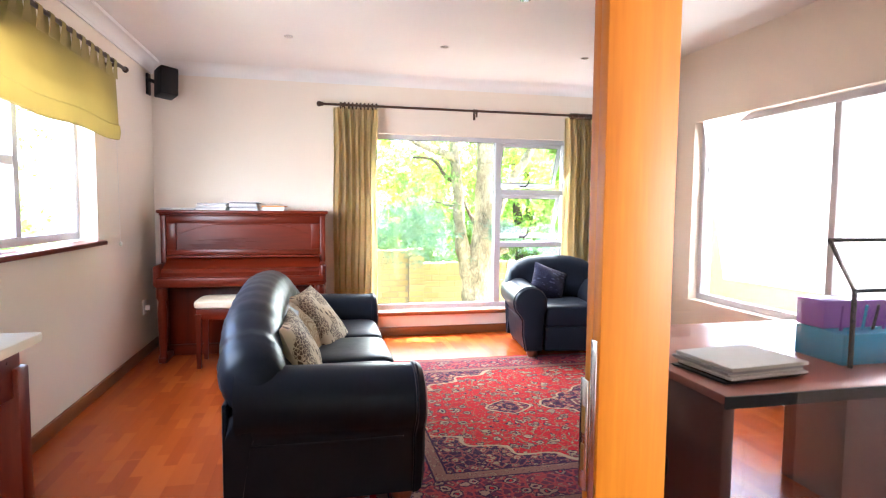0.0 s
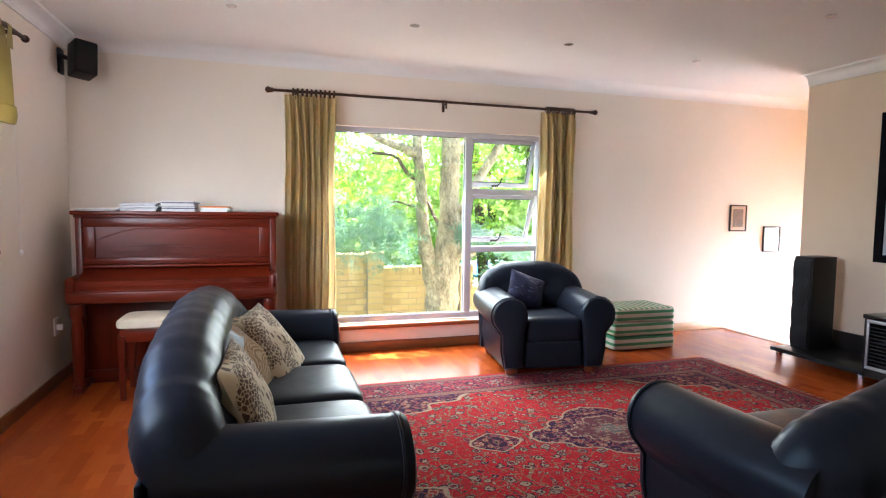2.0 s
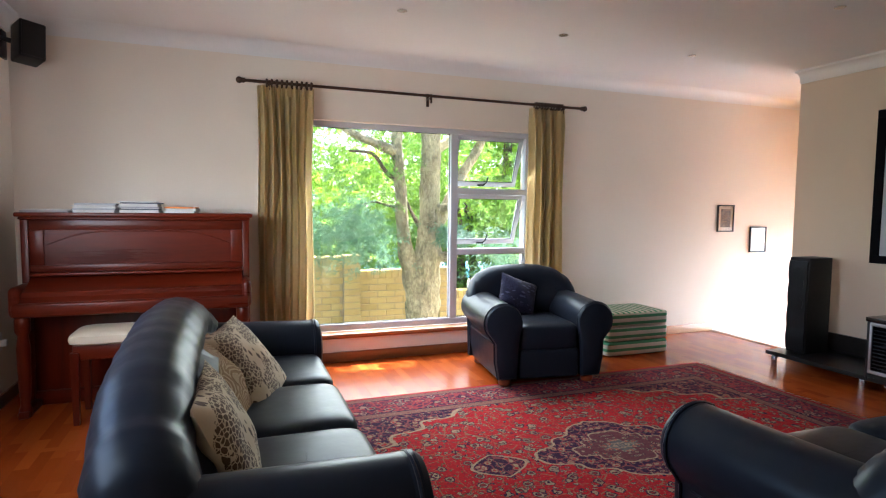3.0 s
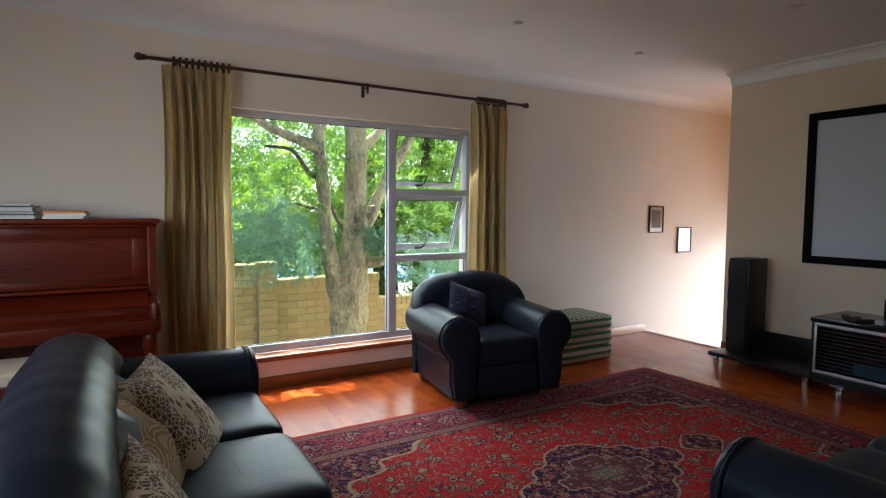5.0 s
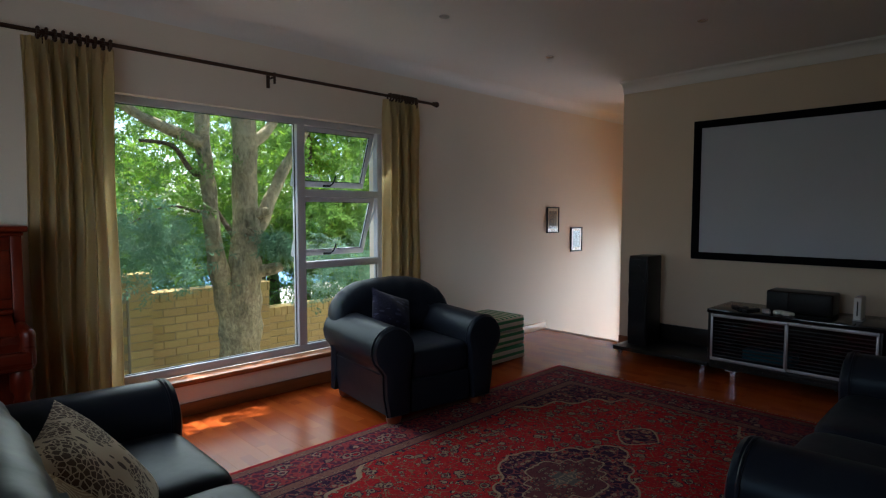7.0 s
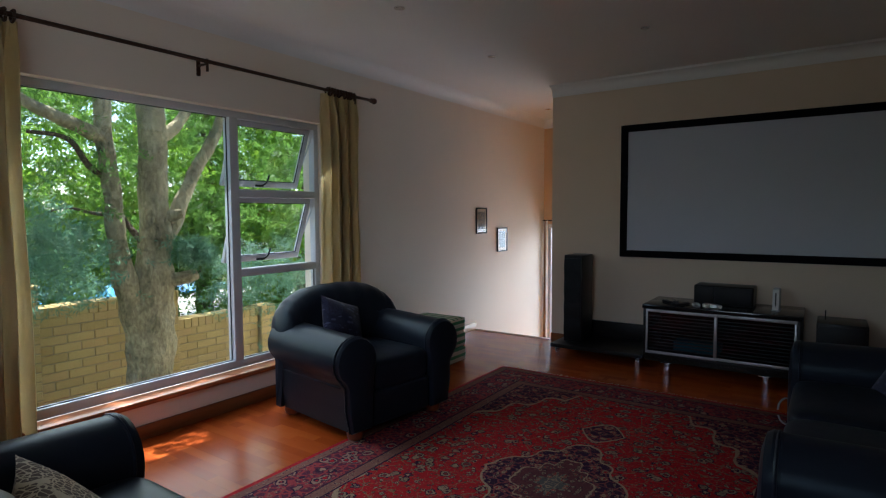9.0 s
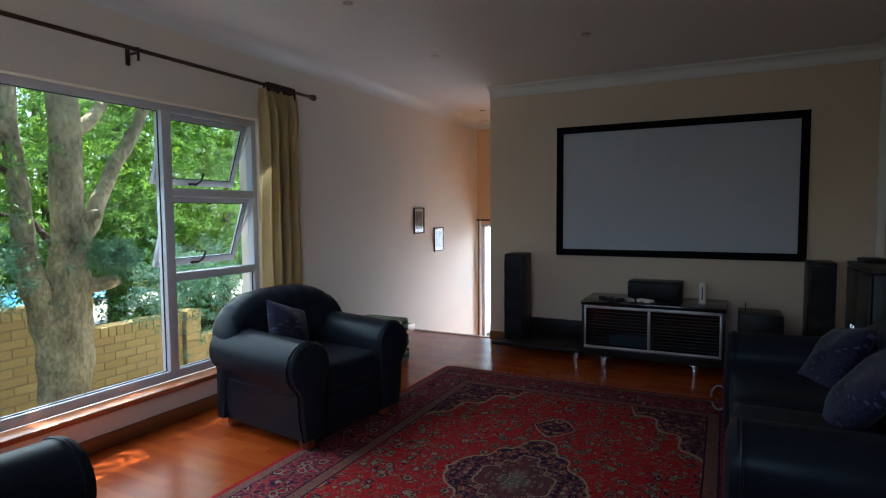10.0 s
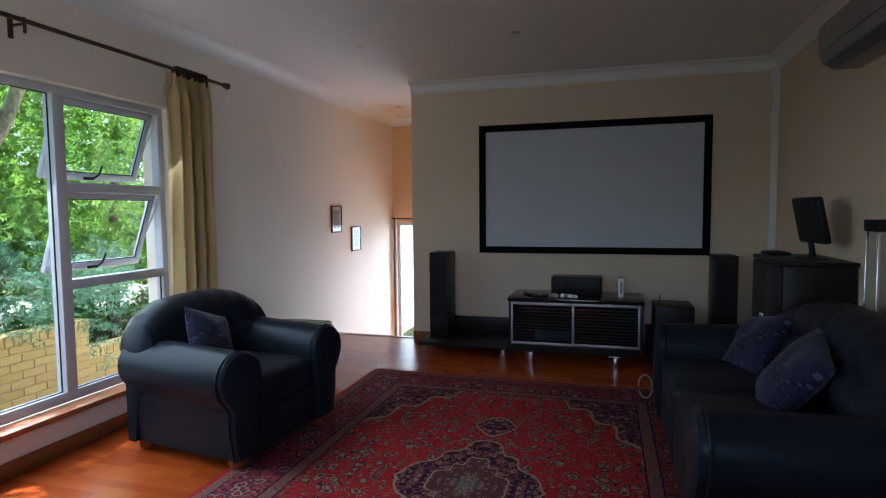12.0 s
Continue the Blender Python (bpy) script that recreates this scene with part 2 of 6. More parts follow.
wall_with_hole("wall_study_south", "plaster wall at the back of the study", "y", -3.0, -0.2, XL, 3.2, -0.1, ZC + 0.1)
single("ceiling", boxed(XL - 0.24, XE + 0.2, -3.2, YW + 0.24, ZC, ZC + 0.2), PAINT_CEILING, "smooth white painted plaster ceiling", "ceiling", kind="structure", smooth=0)
# ---- more materials ----


def leather_material():
    k = Nodes("dark_blue_black_leather")
    v = k.coords()
    big, fold = k.noise(v, 3.0, 3), k.noise(v, 7.5, 2, 0.5)
    crease = k.noise(k.coords("Object", (1.0, 1.0, 0.55)), 26.0, 4, 0.6)
    pores = k.noise(v, 150.0, 2)
    c = k.ramp(big, [(0.25, (0.0120, 0.0145, 0.0215)), (0.75, (0.0155, 0.0185, 0.0275))])
    k.set(Base_Color=c, Roughness=k.math("ADD", 0.28, k.math("MULTIPLY", crease, 0.12)), Specular_IOR_Level=0.11, Specular_Tint=(0.70, 0.93, 1.0))
    k.bump(k.math("ADD", k.math("MULTIPLY", pores, 0.04), k.math("ADD", k.math("MULTIPLY", fold, 0.8), k.math("MULTIPLY", crease, 0.22))), 0.14, 0.012)
    return k.mat


def rug_material(hx, hy):
    """A Persian carpet: borders, red field, dark corner pieces and a lobed medallion, mirrored about both middles."""
    k = Nodes("persian_carpet_pile")
    tc = k.tree.nodes.new("ShaderNodeTexCoord")
    sep = k.add("ShaderNodeSeparateXYZ")
    k.tree.links.new(tc.outputs["Object"], sep.inputs[0])
    ax, ay = k.math("ABSOLUTE", sep.outputs[0]), k.math("ABSOLUTE", sep.outputs[1])
    com = k.add("ShaderNodeCombineXYZ", X=ax, Y=ay)
    wob = k.noise(com.outputs[0], 9.0, 2)
    d = k.math("MINIMUM", k.math("SUBTRACT", hx, ax), k.math("SUBTRACT", hy, ay))
    RED, NAVY, BEIGE, ROSE, GREEN = (0.40, 0.010, 0.018), (0.028, 0.010, 0.040), (0.36, 0.26, 0.17), (0.22, 0.040, 0.045), (0.12, 0.12, 0.055)

    def rosettes(vec, scale, base, petals, heart, rim, size=0.34):
        dist = k.voronoi(vec, scale)
        cell = k.voronoi(vec, scale, "F1", "Color")
        wave = k.math("MULTIPLY", k.noise(vec, scale * 2.6, 2), 0.50)
        dd = k.math("SUBTRACT", k.math("ADD", dist, wave), 0.25)
        out = k.mix(k.math("LESS_THAN", dd, size), base, rim)
        tint = k.mix(cell, petals, tuple(c * 0.6 for c in petals))
        out = k.mix(k.math("LESS_THAN", dd, size * 0.82), out, tint)
        out = k.mix(k.math("LESS_THAN", dd, size * 0.52), out, rim)
        return k.mix(k.math("LESS_THAN", dd, size * 0.34), out, heart)

    def vines(vec, scale, width, base, line):
        e = k.voronoi(vec, scale, "DISTANCE_TO_EDGE")
        e = k.math("ADD", e, k.math("MULTIPLY", k.math("SUBTRACT", k.noise(vec, scale * 3, 2), 0.5), 0.12))
        return k.mix(k.math("LESS_THAN", k.math("ABSOLUTE", e), width), base, line)

    v = com.outputs[0]
    field = k.mix(k.math("GREATER_THAN", k.noise(v, 34.0, 2), 0.58), RED, (0.33, 0.012, 0.020))
    field = vines(v, 11.0, 0.018, field, (0.25, 0.12, 0.07))
    field = rosettes(v, 46.0, field, (0.36, 0.27, 0.16), NAVY, field, 0.21)
    field = rosettes(v, 33.0, field, GREEN, BEIGE, (0.12, 0.02, 0.03), 0.23)
    field = rosettes(v, 21.0, field, (0.42, 0.32, 0.20), RED, NAVY, 0.29)
    field = rosettes(v, 13.0, field, BEIGE, (0.20, 0.03, 0.03), NAVY, 0.37)
    dark = vines(v, 19.0, 0.06, NAVY, (0.20, 0.05, 0.06))
    dark = rosettes(v, 31.0, dark, (0.34, 0.23, 0.16), RED, NAVY, 0.36)
    dark = rosettes(v, 17.0, dark, BEIGE, RED, ROSE, 0.38)
    border = vines(v, 22.0, 0.10, (0.10, 0.020, 0.048), (0.30, 0.04, 0.05))
    border = rosettes(v, 33.0, border, (0.34, 0.22, 0.16), NAVY, ROSE, 0.30)
    border = rosettes(v, 12.0, border, (0.36, 0.22, 0.17), RED, NAVY, 0.42)
    guard = rosettes(v, 36.0, (0.21, 0.10, 0.08), (0.34, 0.24, 0.16), NAVY, (0.16, 0.04, 0.05), 0.44)
    # lobed shapes
    ang = k.math("ARCTAN2", k.math("MULTIPLY", ay, 1.7), ax)
    lobe = k.math("MULTIPLY", k.math("COSINE", k.math("MULTIPLY", ang, 12.0)), 0.055)
    m = k.math("ADD", k.math("ADD", k.math("DIVIDE", ax, 0.54), k.math("DIVIDE", ay, 0.37)), lobe)
    m = k.math("ADD", m, k.math("MULTIPLY", k.math("SUBTRACT", wob, 0.5), 0.1))
    core = rosettes(v, 31.0, (0.12, 0.035, 0.045), (0.33, 0.24, 0.16), (0.40, 0.03, 0.03), (0.05, 0.02, 0.04), 0.46)
    heart = vines(v, 26.0, 0.05, (0.10, 0.10, 0.095), (0.30, 0.22, 0.15))
    heart = rosettes(v, 33.0, heart, (0.38, 0.03, 0.03), BEIGE, (0.28, 0.20, 0.13), 0.36)
    med = k.mix(k.math("LESS_THAN", m, 1.06), field, BEIGE)
    med = k.mix(k.math("LESS_THAN", m, 1.02), med, dark)
    med = k.mix(k.math("LESS_THAN", m, 0.60), med, BEIGE)
    med = k.mix(k.math("LESS_THAN", m, 0.57), med, core)
    med = k.mix(k.math("LESS_THAN", m, 0.23), med, heart)
    p = k.math("ADD", k.math("DIVIDE", k.math("ABSOLUTE", k.math("SUBTRACT", ax, 0.74)), 0.14), k.math("POWER", k.math("DIVIDE", ay, 0.12), 1.6))
    med = k.mix(k.math("LESS_THAN", p, 1.12), med, BEIGE)
    med = k.mix(k.math("LESS_THAN", p, 1.0), med, dark)
    e = k.math("ADD", k.math("POWER", k.math("DIVIDE", ax, 1.36), 1.6), k.math("POWER", k.math("DIVIDE", ay, 0.86), 1.6))
    e = k.math("ADD", e, k.math("ADD", k.math("MULTIPLY", k.math("SINE", k.math("MULTIPLY", ang, 26.0)), 0.06), k.math("MULTIPLY", k.math("SUBTRACT", wob, 0.5), 0.12)))
    inner = k.mix(k.math("GREATER_THAN", e, 1.13), med, BEIGE)
    inner = k.mix(k.math("GREATER_THAN", e, 1.17), inner, dark)
    out = k.mix(k.math("LESS_THAN", d, 0.385), inner, NAVY)
    out = k.mix(k.math("LESS_THAN", d, 0.375), out, guard)
    out = k.mix(k.math("LESS_THAN", d, 0.315), out, NAVY)
    out = k.mix(k.math("LESS_THAN", d, 0.305), out, border)
    out = k.mix(k.math("LESS_THAN", d, 0.085), out, NAVY)
    out = k.mix(k.math("LESS_THAN", d, 0.078), out, guard)
    out = k.mix(k.math("LESS_THAN", d, 0.028), out, RED)
    speck = k.noise(v, 75.0, 3, 0.75)
    out = k.mix(k.math("MULTIPLY", k.math("GREATER_THAN", speck, 0.62), 0.35), out, BEIGE)
    out = k.mix(k.math("MULTIPLY", k.math("LESS_THAN", speck, 0.39), 0.6), out, NAVY)
    grain = k.noise(k.coords(), 240.0, 2)
    wear = k.noise(k.coords(), 1.7, 4)
    out = k.mix(k.math("MULTIPLY", grain, 0.22), out, (0.02, 0.01, 0.012))
    out = k.mix(k.math("MULTIPLY", wear, 0.08), out, (0.30, 0.20, 0.17))
    k.set(Base_Color=out, Roughness=0.97, Specular_IOR_Level=0.03)
    k.bump(grain, 0.5, 0.006)
    return k.mat


def plank_material():
    """Three-strip laminate: strips and blocks that differ in tone, satin varnish."""
    k = Nodes("orange_red_laminate")
    tc = k.tree.nodes.new("ShaderNodeTexCoord")
    sep = k.add("ShaderNodeSeparateXYZ")
    k.tree.links.new(tc.outputs["Object"], sep.inputs[0])
    rnd = k.tree.nodes.new("ShaderNodeObjectInfo").outputs["Random"]
    strip = k.math("FLOOR", k.math("DIVIDE", k.math("ADD", sep.outputs[0], 0.095), 0.0634))
    shift = k.math("ADD", k.math("MULTIPLY", strip, 0.37), k.math("MULTIPLY", rnd, 7.0))
    block = k.math("FLOOR", k.math("ADD", k.math("DIVIDE", sep.outputs[1], 0.36), shift))
    key = k.add("ShaderNodeCombineXYZ", X=strip, Y=block, Z=k.math("MULTIPLY", rnd, 91.0))
    white = k.tree.nodes.new("ShaderNodeTexWhiteNoise")
    k.tree.links.new(key.outputs[0], white.inputs["Vector"])
    off = k.add("ShaderNodeCombineXYZ", X=white.outputs[0], Y=k.math("MULTIPLY", rnd, 40.0), Z=white.outputs[0])
    vadd = k.tree.nodes.new("ShaderNodeVectorMath")
    k.tree.links.new(k.coords("Object", (16, 2.2, 8)), vadd.inputs[0])
    k.tree.links.new(off.outputs[0], vadd.inputs[1])
    g = k.noise(vadd.outputs[0], 1.0, 5, 0.6)
    tone = k.math("ADD", k.math("MULTIPLY", white.outputs[0], 0.62), k.math("MULTIPLY", g, 0.38))
    c = k.ramp(tone, [(0.1, (0.27, 0.045, 0.0075)), (0.5, (0.34, 0.062, 0.010)), (0.9, (0.41, 0.086, 0.014))])
    k.set(Base_Color=c, Roughness=k.math("ADD", 0.22, k.math("MULTIPLY", g, 0.05)), Specular_IOR_Level=0.20)
    k.bump(g, 0.012, 0.002)
    return k.mat


def curtain_material():
    k = Nodes("olive_gold_curtain_cloth")
    v = k.coords("Object", (1, 1, 1))
    weave, big = k.noise(k.coords("Object", (300, 300, 60)), 1.0, 2), k.noise(v, 4.0, 3)
    c = k.ramp(k.math("ADD", k.math("MULTIPLY", big, 0.6), k.math("MULTIPLY", weave, 0.4)), [(0.3, (0.72, 0.60, 0.34)), (0.7, (0.85, 0.74, 0.47))])
    k.set(Base_Color=c, Roughness=0.8, Sheen_Weight=0.2, Specular_IOR_Level=0.25)
    k.bump(weave, 0.15, 0.003)
    tr = k.tree.nodes.new("ShaderNodeBsdfTranslucent")
    k.put(tr.inputs[0], c)
    mx = k.tree.nodes.new("ShaderNodeMixShader")
    mx.inputs[0].default_value = 0.42
    k.tree.links.new(k.bsdf.outputs[0], mx.inputs[1])
    k.tree.links.new(tr.outputs[0], mx.inputs[2])
    k.tree.links.new(mx.outputs[0], k.tree.nodes["Material Output"].inputs[0])
    return k.mat


def print_material(name, ground, ink, scale=16.0, ink_b=None):
    """Printed cushion cloth: clusters of petals and leaves on a plain ground."""
    k = Nodes(name)
    v = k.coords()
    big = k.voronoi(v, scale * 0.30)
    petal = k.voronoi(v, scale * 2.3, "DISTANCE_TO_EDGE")
    leaf = k.voronoi(k.coords("Object", (1, 2.4, 1), (0, 0, 0.7)), scale * 0.7)
    weave = k.noise(v, 300.0, 2)
    flower = k.math("MULTIPLY", k.math("LESS_THAN", k.math("ADD", big, k.math("MULTIPLY", k.noise(v, scale * 2.0, 2), 0.2)), 0.60), k.math("GREATER_THAN", petal, 0.085))
    leaves = k.math("MULTIPLY", k.math("GREATER_THAN", big, 0.52), k.math("LESS_THAN", leaf, 0.34))
    c = k.mix(flower, ground, ink)
    c = k.mix(leaves, c, ink_b or tuple(x * 0.7 for x in ink))
    c = k.mix(k.math("MULTIPLY", weave, 0.25), c, tuple(x * 0.6 for x in ground))
    k.set(Base_Color=c, Roughness=0.85, Specular_IOR_Level=0.2, Sheen_Weight=0.15)
    k.bump(weave, 0.2, 0.003)
    return k.mat


def stripe_material():
    """Green and white striped cotton, stripes across the object's local x and up its height."""
    k = Nodes("green_white_striped_cotton")
    tc = k.tree.nodes.new("ShaderNodeTexCoord")
    sep = k.add("ShaderNodeSeparateXYZ")
    k.tree.links.new(tc.outputs["Object"], sep.inputs[0])
    geo = k.tree.nodes.new("ShaderNodeNewGeometry")
    nsep = k.add("ShaderNodeSeparateXYZ")
    k.tree.links.new(geo.outputs["Normal"], nsep.inputs[0])
    top = k.math("MULTIPLY", k.math("GREATER_THAN", k.math("ABSOLUTE", nsep.outputs[2]), 0.7), k.math("GREATER_THAN", sep.outputs[2], 0.36))
    a = k.math("FRACT", k.math("MULTIPLY", sep.outputs[0], 17.0))
    b = k.math("FRACT", k.math("MULTIPLY", k.math("ADD", sep.outputs[2], 0.01), 17.0))
    t = k.math("ADD", k.math("MULTIPLY", top, a), k.math("MULTIPLY", k.math("SUBTRACT", 1.0, top), b))
    c = k.ramp(t, [(0.0, (0.05, 0.27, 0.12)), (0.42, (0.05, 0.27, 0.12)), (0.46, (0.66, 0.64, 0.52)), (0.96, (0.66, 0.64, 0.52))])
    weave = k.noise(k.coords(), 260.0, 2)
    c = k.mix(k.math("MULTIPLY", weave, 0.2), c, (0.2, 0.22, 0.16))
    k.set(Base_Color=c, Roughness=0.85, Specular_IOR_Level=0.2)
    k.bump(weave, 0.2, 0.003)
    return k.mat


LEATHER = leather_material()
CURTAIN = curtain_material()
STRIPES = stripe_material()
BLIND = plain("olive_blind_cloth", (0.34, 0.275, 0.12), 0.85, vary=0.08, scale=3, grain=220, bump=0.12, spec=0.2)
CUSHION_PRINT = print_material("cream_cushion_with_brown_flowers", (0.56, 0.46, 0.31), (0.060, 0.026, 0.012), 25.0)


def ripple_material():
    """Tan cloth woven with pale wavy rings."""
    k = Nodes("tan_wavy_cushion_cloth")
    v = k.coords()
    d = k.math("ADD", k.voronoi(v, 9.0), k.math("MULTIPLY", k.noise(v, 14.0, 2), 0.25))
    ring = k.math("SINE", k.math("MULTIPLY", d, 46.0))
    c = k.mix(k.math("GREATER_THAN", ring, 0.25), (0.27, 0.17, 0.085), (0.46, 0.34, 0.20))
    weave = k.noise(v, 260.0, 2)
    c = k.mix(k.math("MULTIPLY", weave, 0.3), c, (0.16, 0.10, 0.05))
    k.set(Base_Color=c, Roughness=0.85, Specular_IOR_Level=0.2)
    k.bump(k.math("ADD", k.math("MULTIPLY", ring, 0.4), weave), 0.3, 0.004)
    return k.mat


CUSHION_TAN = ripple_material()
CUSHION_NAVY = print_material("navy_patterned_silk", (0.010, 0.010, 0.032), (0.022, 0.024, 0.062), 26.0, (0.055, 0.060, 0.12))
BUN_WOOD = wood("red_brown_foot_timber", (0.16, 0.03, 0.012), (0.30, 0.07, 0.02), 0.35, 2, 0.3)
PAPER = plain("white_paper", (0.72, 0.71, 0.68), 0.8, vary=0.06, bump=0.03)
SCREEN_CLOTH = plain("grey_projection_screen_cloth", (0.54, 0.58, 0.66), 0.7, vary=0.03, scale=1.5, grain=180, bump=0.02, spec=0.2)
STEEL_DARK = plain("smoked_glass_front", (0.02, 0.024, 0.026), 0.15, vary=0.15, bump=0.0)

# ---- structure: trim, floor edge, stairs ----


def cornice(name, a, b, inward, run=0.085, plain_cove=False):
    """Coved moulding along the joint of wall and ceiling from a to b; inward: unit step into the room."""
    a, b, n = Vector((*a, 0)), Vector((*b, 0)), Vector((*inward, 0))
    outline = [(0.0, -0.105), (0.012, -0.105), (0.014, -0.085)] + [(0.016 + run * 0.8 * (1 - math.cos(i * math.pi / 12)), -0.083 + 0.066 * math.sin(i * math.pi / 12)) for i in range(7)] + [(run + 0.002, -0.010), (run + 0.006, -0.006), (run + 0.006, 0.0), (0.0, 0.0)]
    if plain_cove:
        outline = [(0.0, -0.10)] + [(0.11 * (1 - math.cos(i * math.pi / 20)), -0.10 + 0.10 * math.sin(i * math.pi / 20)) for i in range(1, 11)] + [(0.0, 0.0)]
    bm = bmesh.new()
    loft(bm, [[p + n * u + Vector((0, 0, ZC + w - 0.001)) for u, w in outline] for p in (a, b)])
    single(name, bm, PAINT_WHITE, "white coved plaster cornice under the ceiling", "cornice", kind="structure")


cornice("cornice", (XL, YW), (XR + 1.88, YW), (0, -1), plain_cove=True)
cornice("cornice", (XL, -3.0), (XL, YW), (1, 0))
cornice("cornice", (XR, YR), (XR, 4.655), (-1, 0))
cornice("cornice", (1.62, YR), (XR, YR), (0, 1))
cornice("cornice", (XE, 3.6), (XE, YW), (-1, 0))


def skirting(x0, x1, y0, y1, h=0.085, material=None):
    single("baseboard", boxed(x0, x1, y0, y1, 0.0, h, bevel=0.004), material or SKIRT_WOOD, "stained timber skirting board along the wall", "baseboard", kind="structure")


SKIRT_Y = wood("skirting_timber_lengthwise", (0.16, 0.05, 0.016), (0.32, 0.12, 0.04), 0.4, 1, 0.3)
SKIRT_PALE = wood("pale_skirting_timber", (0.42, 0.22, 0.09), (0.60, 0.36, 0.17), 0.45, 0, 0.2)
skirting(XL + 0.018, 3.0, YW - 0.018, YW)
skirting(3.002, 5.06, YW - 0.018, YW, material=SKIRT_PALE)
skirting(XL, XL + 0.016, 1.0, YW - 0.02, material=SKIRT_Y)
skirting(XR - 0.018, XR, YR + 0.02, 4.655, 0.09, material=SKIRT_Y)
skirting(1.64, XR - 0.02, YR, YR + 0.018)
single("stair_nosing", boxed(5.02, 5.085, 4.657, YW - 0.001, -0.045, 0.006, bevel=0.008), SKIRT_Y, "timber nosing at the top of the stairs", "stair nosing", kind="structure")
for i in range(7):
    z = -0.18 * (i + 1)
    x = 5.085 + 0.25 * i
    single("stair_step", boxed(x - 0.0, x + 0.26, 3.62, YW - 0.001, z - 0.17, z, bevel=0.006), ORANGE_WOOD, "orange varnished timber stair step going down", "stair step", group="stairs going down", kind="structure")
single("lower_floor", boxed(5.0, XE, 3.6, YW, ZLOW - 0.1, ZLOW), ORANGE_WOOD, "orange timber floor at the foot of the stairs", "floor", kind="structure")
single("conduit", boxed(XR - 0.055, XR - 0.001, YR + 0.0, YR + 0.055, 0.0, 2.445, bevel=0.006), PAINT_WHITE, "white plastic cable trunking up the room corner", "cable trunking")
bm = bmesh.new()
pillow(bm, (XR - 0.03, YR + 0.045, 2.40), (0.035, 0.03, 0.055), 0.5, 0.5, 14, 10)
single("motion_sensor", bm, PAINT_WHITE, "small white alarm sensor in the room corner", "sensor")

# ---- garden window ----


def bar(name, parent, *b, material=None, label="", bevel=0.004):
    return part(name, boxed(*b, bevel=bevel), material or ALU_WHITE, parent, label)


def gasket(a, b, c, d, y, m=None):
    """Black rubber seal round a pane."""
    bm = bmesh.new()
    for q in ((a, b, c, c + 0.005), (a, b, d - 0.005, d), (a, a + 0.005, c + 0.005, d - 0.005), (b - 0.005, b, c + 0.005, d - 0.005)):
        box(bm, q[0], q[1], y - 0.002, y + 0.004, q[2], q[3])
    if m:
        bm.transform(m)
    return part("gasket", bm, BLACK_PLASTIC, None, "thin black rubber seal")


